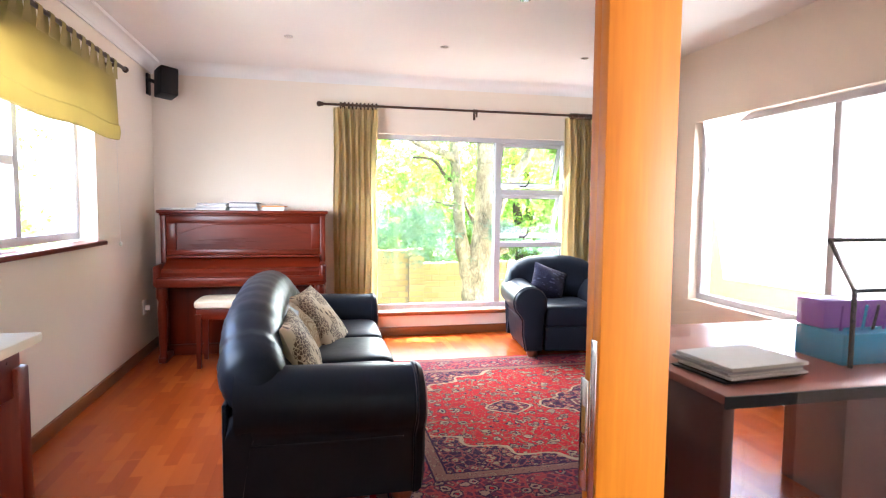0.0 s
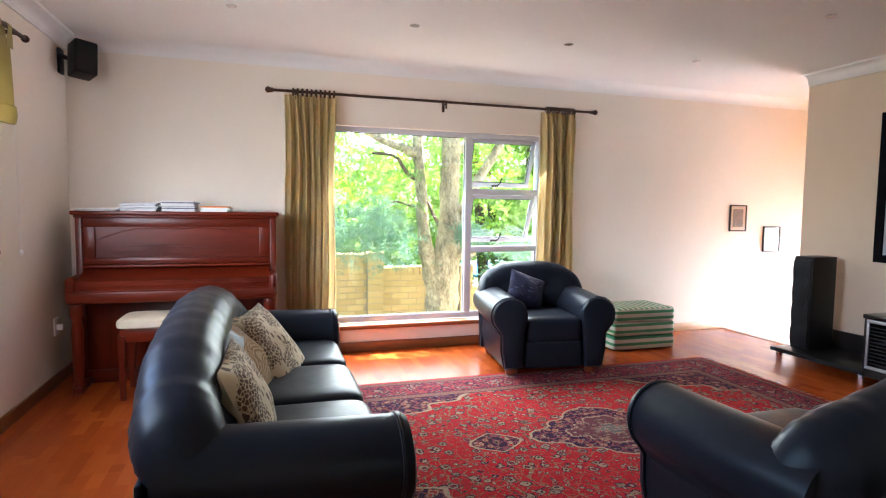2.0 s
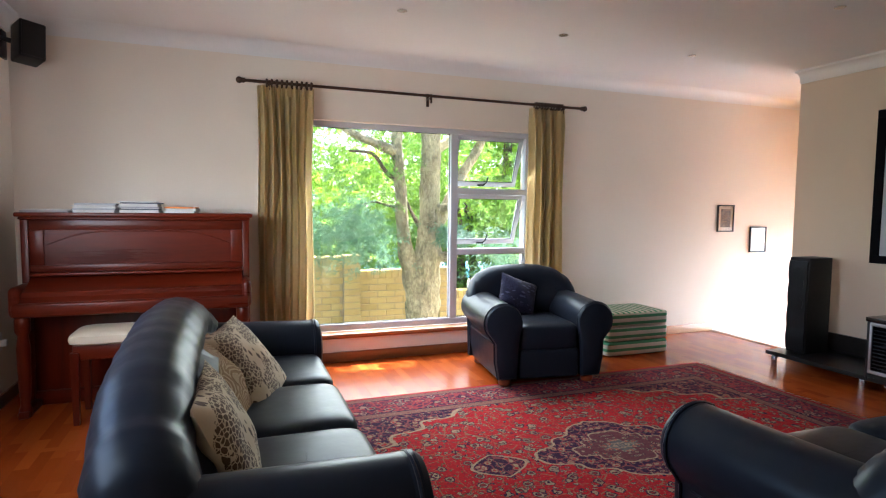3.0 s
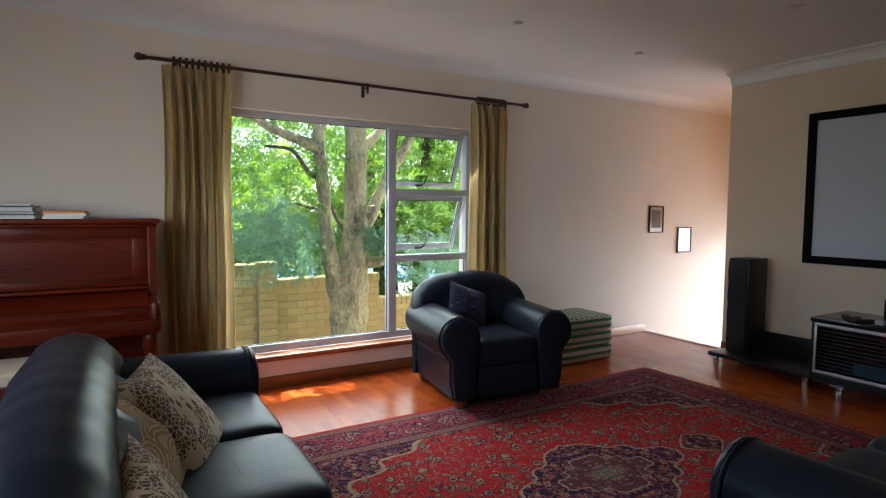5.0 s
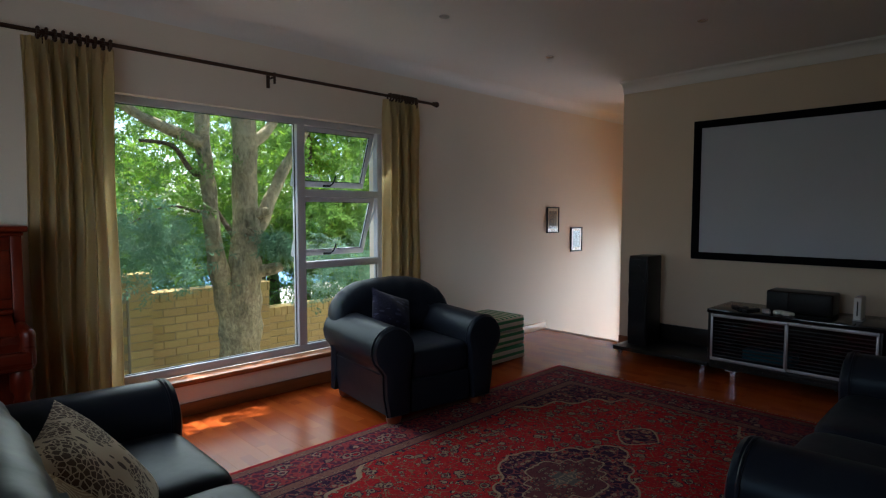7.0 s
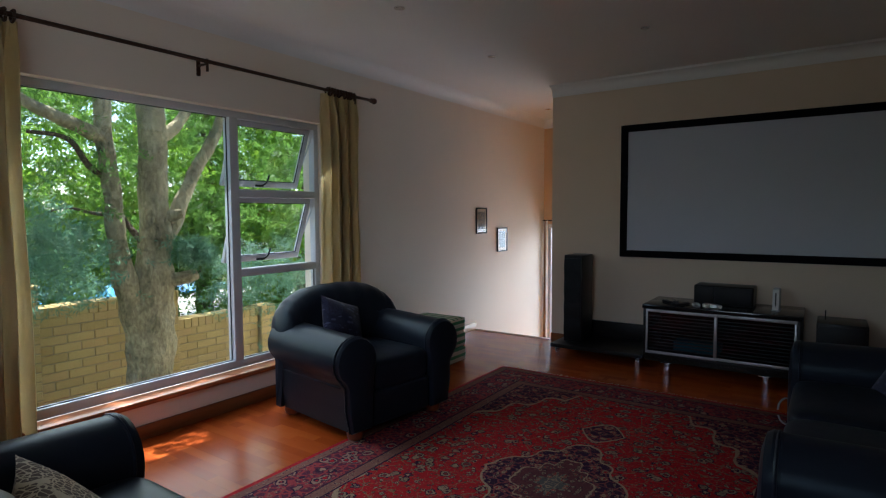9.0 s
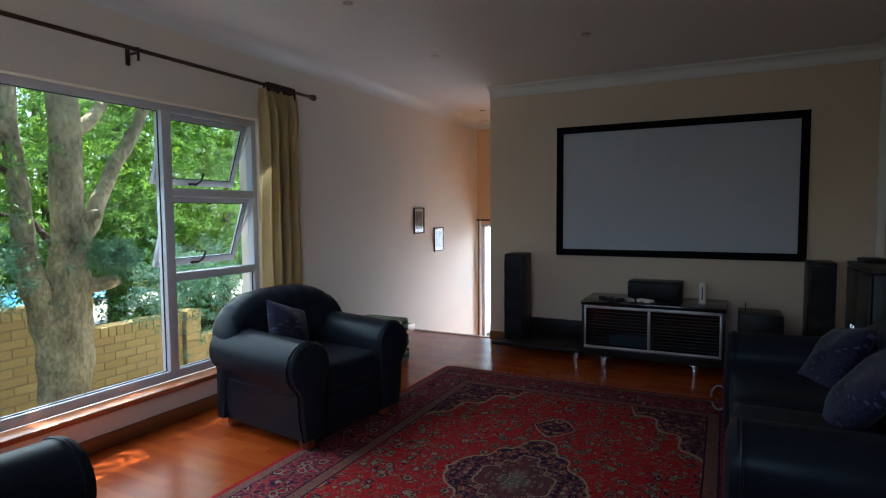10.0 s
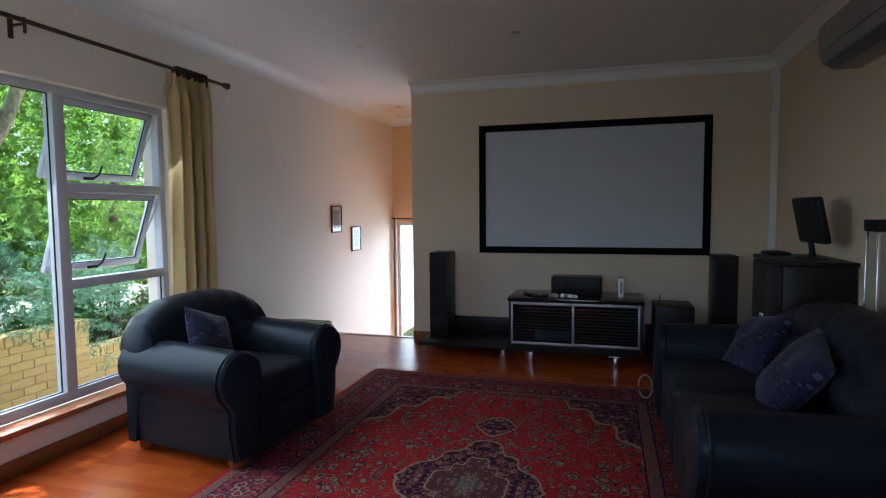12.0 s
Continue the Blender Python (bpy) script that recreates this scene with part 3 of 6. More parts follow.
def garden_window():
    x0, x1, z0, z1 = WIN
    ya, yb = 5.665, 5.725
    xm = 2.045
    w = thing("window_1", "white aluminium window with two open awning sashes over the garden", "window", (x0 + x1) / 2, ya, z0, kind="structure")
    inv = w.matrix_world.inverted()
    made = []
    f = 0.045
    made += [bar("window_frame", None, x0, x1, ya, yb, z0 + 0.028, z0 + 0.085), bar("window_frame", None, x0, x1, ya, yb, z1 - f, z1), bar("window_frame", None, x0, x0 + f, ya, yb, z0 + 0.085, z1 - f), bar("window_frame", None, x1 - f, x1, ya, yb, z0 + 0.085, z1 - f)]
    made.append(bar("mullion", None, xm - 0.033, xm + 0.033, ya - 0.012, yb, z0 + 0.085, z1 - f))
    for z in (1.452, 0.905):
        made.append(bar("transom", None, xm + 0.033, x1 - f, ya - 0.006, yb, z - 0.027, z + 0.027))
    made.append(part("pane", boxed(x0 + f, xm - 0.033, 5.695, 5.701, z0 + 0.085, z1 - f), GLASS, None))
    made.append(part("pane", boxed(xm + 0.033, x1 - f, 5.695, 5.701, z0 + 0.085, 0.878), GLASS, None))
    for a, b, c, d in ((x0 + f, xm - 0.033, z0 + 0.085, z1 - f), (xm + 0.033, x1 - f, z0 + 0.085, 0.878)):
        made.append(gasket(a, b, c, d, 5.688))
    for za, zb, tilt in ((1.480, z1 - f, 20), (0.933, 1.424, 20)):
        # a sash hung at its top edge, swung outwards
        sash = bmesh.new()
        h, a, b, s = zb - za, xm + 0.037, x1 - f - 0.004, 0.036
        for q in ((a, b, 0, 0.03, -h, -h + s + 0.01), (a, b, 0, 0.03, -s, 0), (a, a + s, 0, 0.03, -h + s + 0.01, -s), (b - s, b, 0, 0.03, -h + s + 0.01, -s)):
            box(sash, *q, bevel=0.003)
        hang = Matrix.Translation((0, 5.70, zb - 0.004)) @ Matrix.Rotation(radians(tilt), 4, "X")
        sash.transform(hang)
        frame_ob = part("sash", sash, ALU_WHITE, None)
        g = boxed(a + s, b - s, 0.012, 0.017, -h + s + 0.01, -s)
        g.transform(hang)
        seal = gasket(a + s, b - s, -h + s + 0.01, -s, 0.006, hang)
        seal.parent = frame_ob
        p = part("pane", g, GLASS, None)
        p.visible_shadow = False
        p.parent = frame_ob
        han = bmesh.new()
        xc = (a + b) / 2 - 0.01
        box(han, xc - 0.055, xc + 0.015, -0.014, 0.0, -h + 0.008, -h + 0.024, bevel=0.003)
        strand(han, [Vector(q) for q in ((xc - 0.03, -0.016, -h + 0.018), (xc + 0.0, -0.024, -h + 0.026), (xc + 0.022, -0.028, -h + 0.048), (xc + 0.032, -0.026, -h + 0.085), (xc + 0.036, -0.022, -h + 0.108))], 0.0065, 8)
        han.transform(hang)
        p = part("stay_handle", han, BLACK_PLASTIC, None, "black sash handle")
        p.parent = frame_ob
        arm = bmesh.new()
        for xx in (a - 0.002, b + 0.002):
            tip = hang @ Vector((xx, 0.01, -h * 0.62))
            tube(arm, (xx, 5.69, zb - 0.06), tip, 0.005, segs=6)
        part("stay_arm", arm, ALU_WHITE, None).parent = frame_ob
        made.append(frame_ob)
    for o in made:
        o.parent = w
        o.matrix_parent_inverse = inv
        if o.name.startswith("pane"):
            o.visible_shadow = False


garden_window()
single("window_sill", boxed(WIN[0] + 0.001, WIN[1] - 0.001, YW - 0.07, 5.664, WIN[2] + 0.001, WIN[2] + 0.028, bevel=0.006), SILL_WOOD, "orange varnished timber window sill", "window sill", kind="structure")
single("window_sill", boxed(WIN[0] - 0.05, WIN[1] + 0.05, YW - 0.02, YW - 0.001, WIN[2] - 0.022, WIN[2] - 0.001, bevel=0.004), SKIRT_WOOD, "dark timber strip under the window sill", "window sill", kind="structure")


def side_window():
    y0, y1, z0, z1 = SIDE
    xa, xb = -1.39, -1.33
    w = thing("window_2", "white window in the side wall with bright daylight", "window", xa, (y0 + y1) / 2, z0, kind="structure")
    inv = w.matrix_world.inverted()
    f = 0.05
    ym = 3.45
    obs = [bar("window_frame", None, xa, xb, y0, y1, z0 + 0.03, z0 + 0.08), bar("window_frame", None, xa, xb, y0, y1, z1 - f, z1), bar("window_frame", None, xa, xb, y0, y0 + f, z0 + 0.08, z1 - f), bar("window_frame", None, xa, xb, y1 - f, y1, z0 + 0.08, z1 - f), bar("mullion", None, xa - 0.005, xb + 0.005, ym - 0.03, ym + 0.03, z0 + 0.08, z1 - f), bar("transom", None, xa, xb + 0.004, y0 + f, ym - 0.03, 1.48, 1.53)]
    for q in ((y0 + f, ym - 0.03, 1.53, z1 - f), (y0 + f, ym - 0.03, z0 + 0.08, 1.48), (ym + 0.03, y1 - f, z0 + 0.08, z1 - f)):
        p = part("pane", boxed(-1.362, -1.357, *q), GLASS, None)
        p.visible_shadow = False
        obs.append(p)
    for o in obs:
        o.parent = w
        o.matrix_parent_inverse = inv


side_window()
single("window_sill", boxed(-1.33, XL + 0.05, SIDE[0] - 0.03, SIDE[1] + 0.03, SIDE[2] - 0.012, SIDE[2] + 0.018, bevel=0.006), MAHOGANY, "dark red timber sill of the side window", "window sill", kind="structure")


def plain_window(name, label, axis, at, a0, a1, z0, z1, bars=1):
    w = thing(name, label, "window", *((at, (a0 + a1) / 2) if axis == "x" else ((a0 + a1) / 2, at)), z0, kind="structure")
    inv = w.matrix_world.inverted()
    def q(p0, p1, r0, r1, d):
        return (at - d, at + d, p0, p1, r0, r1) if axis == "x" else (p0, p1, at - d, at + d, r0, r1)
    obs = [bar("window_frame", None, *q(a0, a1, z0, z0 + 0.05, 0.03)), bar("window_frame", None, *q(a0, a1, z1 - 0.05, z1, 0.03)), bar("window_frame", None, *q(a0, a0 + 0.05, z0 + 0.05, z1 - 0.05, 0.03)), bar("window_frame", None, *q(a1 - 0.05, a1, z0 + 0.05, z1 - 0.05, 0.03))]
    step = (a1 - a0) / (bars + 1)
    for i in range(bars):
        c = a0 + step * (i + 1)
        obs.append(bar("mullion", None, *q(c - 0.025, c + 0.025, z0 + 0.05, z1 - 0.05, 0.03)))
    p = part("pane", boxed(*q(a0 + 0.05, a1 - 0.05, z0 + 0.05, z1 - 0.05, 0.003)), GLASS, None)
    p.visible_shadow = False
    for o in obs + [p]:
        o.parent = w
        o.matrix_parent_inverse = inv


plain_window("window_3", "tall bright window over the stairs", "x", XE + 0.1, 4.15, 5.57, -0.95, 1.15, 0)
plain_window("window_4", "wide bright study window with white frame", "x", 3.3, -2.75, -0.3, 0.55, 1.98, 1)

# ---- seating ----


def keyhole(side, flare=1.0):
    """Outline of a rolled arm seen from the front: (outward, height)."""
    pts = [(0.015, 0.068), (0.150 * flare, 0.068), (0.175 * flare, 0.20), (0.178 * flare, 0.33)]
    c, r = (0.115, 0.475), 0.138
    for i in range(15):
        a = radians(-48 + i * (228 + 6) / 14)
        pts.append((c[0] + r * math.cos(a), c[1] + r * math.sin(a)))
    pts.append((0.0, 0.36))
    return [(side * u, w) for u, w in pts]


def sofa(name, label, category, seats, width, depth, crest, x, y, turn, arch=2.3):
    """A leather sofa with rolled arms and an arched back; its front looks along its local -y."""
    s = thing(name, label, category, x, y, 0, turn)
    fy, by = -depth / 2, depth / 2
    inner = width / 2 - 0.235
    part("base", boxed(-inner - 0.10, inner + 0.10, fy + 0.06, by - 0.06, 0.06, 0.30, bevel=0.02, segs=3), LEATHER, s)
    for side in (-1, 1):
        o = keyhole(side)
        loops = []
        n = 14
        for i in range(n + 1):
            t = i / n
            yy = fy + 0.045 + t * (depth - 0.16)
            swell = 1.0 + 0.03 * math.sin(math.pi * t)
            lift = 0.02 * t
            loops.append([(side * inner + u * swell, yy, w + (lift if w > 0.3 else 0)) for u, w in o])
        bm = bmesh.new()
        loft(bm, loops)
        part("arm", bm, LEATHER, s)
        # padded front panel of the arm with a welt round it
        bm = bmesh.new()
        mid = Vector((side * 0.10, 0.36))
        front = []
        for inset, yy in ((1.0, 0.05), (1.02, 0.02), (0.97, 0.0), (0.80, -0.012), (0.4, -0.018)):
            front.append([(side * inner + mid.x + (u - mid.x) * inset, fy + yy, mid.y + (w - mid.y) * inset) for u, w in o])
        loft(bm, front)
        part("arm_front", bm, LEATHER, s)
        bm = bmesh.new()
        ring = [Vector((side * inner + u * 1.03, fy + 0.034, w)) for u, w in o]
        strand(bm, ring, 0.0065)
        part("piping", bm, LEATHER, s)
        bm = bmesh.new()
        box(bm, side * (inner + 0.18) - 0.004, side * (inner + 0.18) + 0.004, fy + 0.08, by - 0.13, 0.318, 0.328, bevel=0.003)
        part("arm_seam", bm, LEATHER, s)
    # seat cushions
    gap = 2 * inner / seats
    for i in range(seats):
        cx = -inner + gap * (i + 0.5)
        bm = bmesh.new()
        pillow(bm, (cx, fy + 0.02 + (depth - 0.27) / 2, 0.355), (gap / 2 - 0.002, (depth - 0.27) / 2 + 0.01, 0.105), 0.22, 0.34, 40, 16)
        part("seat_cushion", bm, LEATHER, s)
        bm = bmesh.new()
        arc = []
        for j in range(13):
            a = math.pi * j / 12
            arc.append(Vector((cx + (gap / 2 - 0.07) * math.cos(a), fy + 0.10 + 0.16 * math.sin(a) ** 0.7, 0.4565 - 0.010 * abs(math.cos(a)) ** 3)))
        strand(bm, arc, 0.0035)
        part("seat_seam", bm, LEATHER, s)
        bm = bmesh.new()
        box(bm, cx - gap / 2 + 0.004, cx + gap / 2 - 0.004, fy + 0.015, fy + 0.10, 0.060, 0.275, bevel=0.025, segs=4)
        part("front_panel", bm, LEATHER, s)
    # arched back with a rolled top that overhangs the rear and ends in rounded lobes over the arms
    half = width / 2 - 0.005
    n = 72
    loops = []
    for i in range(n + 1):
        t = -1 + 2 * i / n
        xx = half * math.copysign(1 - (1 - abs(t)) ** 1.3, t)
        q = abs(xx) / half
        h = 0.665 + (crest - 0.665) * (1 - q ** arch)
        end = max(0.0, (q - 0.87) / 0.13)
        shrink = math.sqrt(max(0.012, 1 - end ** 2.0))
        groove = abs(math.sin(math.pi * seats * (xx + inner) / (2 * inner))) ** 0.22 if abs(xx) < inner else 0.85
        pleat = 0.0016 * math.sin(xx * 47.0) + 0.0018 * math.sin(xx * 19.0 + 1.0) + 0.0045 * math.sin(xx * 115.0) * max(0.0, (q - 0.62) / 0.38)
        bulge = 0.055 * (groove if seats > 1 else 0.85) + pleat
        r = (0.135 + pleat) * ((0.90 + 0.10 * groove) if seats > 1 else 1.0)
        ahead = 0.07 * q ** 5
        cy, cz = by - 0.135 - ahead, h - 0.135
        rear = by - 0.075
        pts = [(rear, 0.07), (rear, 0.20), (rear, 0.36), (rear + 0.004, min(cz - 0.14, 0.6))]
        for j in range(13):
            a = radians(-62 + j * 21.8)
            pts.append((cy + r * math.cos(a), cz + r * math.sin(a)))
        pts += [(cy - 0.135 - bulge * 0.9, cz - 0.09), (cy - 0.14 - bulge, (cz + 0.42) / 2), (by - 0.245 - bulge * 0.5, 0.42), (by - 0.17, 0.33), (by - 0.13, 0.07)]
        out = []
        for a, b in pts:
            if b > 0.37:
                out.append((xx, cy + (a - cy) * shrink, cz + (b - cz) * shrink))
            else:
                out.append((math.copysign(min(abs(xx), half - 0.05), xx), a, b))
        loops.append(out)
    bm = bmesh.new()
    loft(bm, loops)
    part("backrest", bm, LEATHER, s, smooth=60)
    part("back_panel", boxed(-half + 0.06, half - 0.06, by - 0.082, by - 0.062, 0.07, 0.50, bevel=0.008), LEATHER, s)
    for fx in (-1, 1):
        for yy in (fy + 0.075, by - 0.11):
            b2 = bmesh.new()
            spun(b2, (fx * (inner + 0.085), yy, 0), [(0.030, 0.0), (0.042, 0.012), (0.049, 0.038), (0.044, 0.062), (0.036, 0.078)], 16)
            part("foot", b2, BUN_WOOD, s, "red-brown turned wooden bun foot")
    return s


sofa("sofa", "dark blue-black leather three-seater sofa with rolled arms", "sofa", 3, 2.22, 0.86, 0.895, 0.222, 3.37, 90)
sofa("armchair", "dark blue-black leather armchair with rolled arms near the window", "armchair", 1, 0.95, 0.84, 0.835, 2.395, 4.86, -8, arch=3.2)
sofa("loveseat", "dark blue-black leather two-seater sofa on the carpet edge", "sofa", 2, 1.76, 0.89, 0.87, 2.47, 2.035, 180)


def throw_cushion(label, material, size, thick, m, pinch=0.06, name="throw_cushion"):
    n = 18
    bm = bmesh.new()
    sheets = []
    for sign in (1, -1):
        rows = []
        for i in range(n + 1):
            row = []
            for j in range(n + 1):
                u, v = -1 + 2 * i / n, -1 + 2 * j / n
                h = thick * ((1 - abs(u) ** 2.6) * (1 - abs(v) ** 2.6)) ** 0.55
                w = 0.012 * math.sin(5 * u + 1.3) * math.sin(4 * v + 0.4)
                p = Vector((size * u * (1 - pinch * (1 - v * v)), size * v * (1 - pinch * (1 - u * u)), sign * h + w * (1 - max(abs(u), abs(v)))))
                row.append(bm.verts.new(p))
            rows.append(row)
        for a, b in zip(rows, rows[1:]):
            for j in range(n):
                f = (a[j], a[j + 1], b[j + 1], b[j])
                bm.faces.new(f if sign < 0 else tuple(reversed(f)))
        sheets.append(rows)
    bmesh.ops.remove_doubles(bm, verts=bm.verts, dist=0.0004)
    ob = single(name, bm, material, label, "cushion", smooth=70)
    ob.matrix_world = m
    return ob


def leaning(x, y, z, tilt, face, spin):
    return pose(x, y, z, 0, tilt, face) @ pose(0, 0, 0, 0, 0, spin)


throw_cushion("cream cushion printed with brown flowers against the sofa back", CUSHION_PRINT, 0.215, 0.07, leaning(0.225, 3.62, 0.575, 52, -24, 5))
throw_cushion("tan wavy-patterned cushion between two flowered cushions", CUSHION_TAN, 0.215, 0.075, leaning(0.115, 3.43, 0.555, 55, -14, -5))
throw_cushion("cream cushion printed with brown flowers leaning on the sofa", CUSHION_PRINT, 0.215, 0.07, leaning(0.15, 2.79, 0.555, 68, -4, 4))
throw_cushion("navy patterned cushion on the leather armchair", CUSHION_NAVY, 0.17, 0.06, pose(2.325, 4.95, 0.585, 62, 20, -6))
throw_cushion("navy patterned cushion on the loveseat", CUSHION_NAVY, 0.20, 0.07, pose(3.03, 2.00, 0.555, -52, 12, 20))
throw_cushion("dark navy cushion leaning on the loveseat back", CUSHION_NAVY, 0.21, 0.075, pose(2.40, 1.99, 0.56, -52, -14, -12))

# ---- rug ----
RUG_HX, RUG_HY = 1.71, 1.20
rug = thing("persian_rug", "red and navy Persian carpet with a medallion and fringes", "rug", 2.15, 3.40, 0.0)
bm = bmesh.new()
box(bm, -RUG_HX, RUG_HX, -RUG_HY, RUG_HY, 0.0005, 0.011, bevel=0.003)
part("carpet", bm, rug_material(RUG_HX, RUG_HY), rug)
FRINGE = plain("cotton_fringe", (0.40, 0.32, 0.23), 0.9, bump=0.1)
bm = bmesh.new()
rs = random.Random(4)
for side in (-1, 1):
    for i in range(150):
        yy = -RUG_HY + 2 * RUG_HY * (i + 0.5) / 150
        a = Vector((side * RUG_HX, yy, 0.005))
        b = a + Vector((side * rs.uniform(0.035, 0.06), rs.uniform(-0.012, 0.012), -0.003))
        tube(bm, a, b, 0.0028, 0.0015, 5)
tagged(part("fringe", bm, FRINGE, rug, "short cream cotton fringe"), kind="stuff")

# ---- curtains and blind ----
curtain_rod = thing("curtain_rod", "long dark bronze curtain rod with ball finials and rings", "curtain rod", 1.765, 5.50, 2.238)
part("pole", tubed((-1.50, 0, 0), (1.50, 0, 0), 0.0118, segs=14), IRON, curtain_rod)
for side in (-1, 1):
    bm = bmesh.new()
    tube(bm, (side * 1.485, 0, 0), (side * 1.505, 0, 0), 0.019, segs=14)
    ball(bm, (side * 1.523, 0, 0), 0.025)
    part("finial", bm, IRON, curtain_rod)
for bx in (-1.30, 0.0, 1.30):
    bm = bmesh.new()
    tube(bm, (bx, 0.0, -0.014), (bx, 0.10, -0.014), 0.007, segs=10)
    box(bm, bx - 0.012, bx + 0.012, 0.088, 0.0995, -0.075, 0.035, bevel=0.003)
    tube(bm, (bx, 0.0, -0.06), (bx, 0.0, 0.015), 0.0085, segs=10)
    part("bracket", bm, IRON, curtain_rod)
for x0, x1 in ((0.42, 0.79), (2.75, 3.05)):
    for i in range(10):
        bx = x0 + (x1 - x0) * (i + 0.5) / 10 - 1.765
        bm = bmesh.new()
        r, n = 0.025, 16
        lean = 0.22 * math.sin(i * 2.1)
        pts = [Vector((bx + lean * 0.02 * math.sin(2 * math.pi * j / n), r * math.cos(2 * math.pi * j / n), r * math.sin(2 * math.pi * j / n) - 0.008)) for j in range(n)]
        for j in range(n):
            tube(bm, pts[j], pts[(j + 1) % n], 0.0075, segs=6)
        ball(bm, (bx, -0.018, 0.014), 0.010, u=8, v=6)
        part("ring", bm, IRON, curtain_rod)


def curtain(x0, x1, z0, label, seed):
    rr = random.Random(seed)
    folds, nu, nz = 7, 200, 30
    phase = [rr.uniform(-0.5, 0.5) for _ in range(nz + 1)]
    bm = bmesh.new()
    rows = []
    top = 2.212
    for k in range(nz + 1):
        t = k / nz
        z = z0 + (top - z0) * t
        row = []
        head = max(0.0, (t - 0.94) / 0.06) ** 0.5
        for i in range(nu + 1):
            u = i / nu
            amp = (0.054 - 0.032 * head) * (0.9 + 0.3 * math.sin(3.1 * u * folds + seed))
            wave = math.sin(2 * math.pi * folds * u + 0.35 * math.sin(4.0 * t + seed) + 0.5 * math.sin(7.3 * u + seed))
            wave += (0.16 + 0.5 * head) * math.sin(4 * math.pi * folds * u + 1.1 + 0.8 * t)
            wave += 0.12 * (1 - t) * math.sin(6 * math.pi * folds * u + 2.0 * math.sin(5 * t + 3 * u)) + 0.5 * head * math.sin(8 * math.pi * folds * u)
            waist = 1.0 - 0.05 * math.sin(math.pi * t) + 0.03 * (1 - t)
            cx = (x0 + x1) / 2
            row.append(bm.verts.new((cx + (u - 0.5) * (x1 - x0) * waist + 0.006 * math.sin(9 * t + 5 * u), 5.508 + amp * wave * (1 - 0.35 * head), z + 0.004 * wave * (1 - t))))
        rows.append(row)
    for a, b in zip(rows, rows[1:]):
        for i in range(nu):
            bm.faces.new((a[i], a[i + 1], b[i + 1], b[i]))
    bmesh.ops.solidify(bm, geom=bm.faces, thickness=0.003)
    return single("curtain", bm, CURTAIN, label, "curtain", group="curtains of the garden window", smooth=60)


curtain(0.365, 0.79, 0.03, "olive-gold pleated curtain hanging beside the piano", 1)
curtain(2.715, 3.075, 0.03, "olive-gold pleated curtain hanging behind the armchair", 2)


def blind():
    b = thing("tab_top_blind", "olive cloth blind with tab tops on a dark rod", "blind", XL + 0.10, 3.2, 2.25)
    part("rod", tubed((0, -1.05, 0), (0, 1.36, 0), 0.012, segs=12), IRON, b)
    bm = bmesh.new()
    ball(bm, (0, 1.375, 0), 0.022)
    part("finial", bm, IRON, b)
    for yy in (-0.6, 1.25):
        part("bracket", boxed(-0.099, 0.0, yy - 0.008, yy + 0.008, -0.012, 0.012, bevel=0.003), IRON, b)
    # cloth with a shallow pelmet fold at the bottom
    nu, prof = 60, [(0.010, -0.10), (0.014, -0.20), (0.018, -0.33), (0.020, -0.425), (0.030, -0.435), (0.034, -0.48), (0.026, -0.525), (0.012, -0.53)]
    bm = bmesh.new()
    rows = []
    for i in range(nu + 1):
        u = i / nu
        yy = -1.02 + u * 2.15
        rows.append([bm.verts.new((px + 0.004 * math.sin(8 * u * math.pi) * (-pz), yy + 0.01 * math.sin(u * 6.2) * (-pz), pz - 0.008 * math.sin(5 * math.pi * u))) for px, pz in prof])
    for a, c in zip(rows, rows[1:]):
        for j in range(len(prof) - 1):
            bm.faces.new((a[j], a[j + 1], c[j + 1], c[j]))
    bmesh.ops.solidify(bm, geom=bm.faces, thickness=0.004)
    part("cloth", bm, BLIND, b)
    for i in range(17):
        yy = -0.99 + i * 0.132
        bm = bmesh.new()
        lps = []
        for j in range(9):
            a = math.pi * j / 8
            lps.append((0.018 * math.cos(a), 0.017 * math.sin(a)))
        pts = [(0.012, -0.115)] + lps + [(-0.014, -0.115)]
        w0 = 0.044
        for (ax, az), (bx, bz) in zip(pts, pts[1:]):
            wa = w0 * (1.0 if az < -0.05 else 0.5)
            wb = w0 * (1.0 if bz < -0.05 else 0.5)
            bm.faces.new([bm.verts.new(q) for q in ((ax, yy - wa, az), (ax, yy + wa, az), (bx, yy + wb, bz), (bx, yy - wb, bz))])
        bmesh.ops.remove_doubles(bm, verts=bm.verts, dist=0.0005)
        bmesh.ops.recalc_face_normals(bm, faces=bm.faces)
        bmesh.ops.solidify(bm, geom=bm.faces, thickness=0.002)
        part("tab", bm, BLIND, b)


blind()
cord = single("blind_cord", tubed((XL + 0.012, 4.62, 2.1), (XL + 0.012, 4.64, 1.0), 0.0012, segs=6), PAINT_WHITE, "thin white blind cord hanging on the wall", "cord")
bm = bmesh.new()
ball(bm, (XL + 0.014, 4.64, 0.99), 0.012, (1, 1, 1.6), 10, 8)
part("cord_weight", bm, PAINT_WHITE, cord)

# ---- piano corner ----


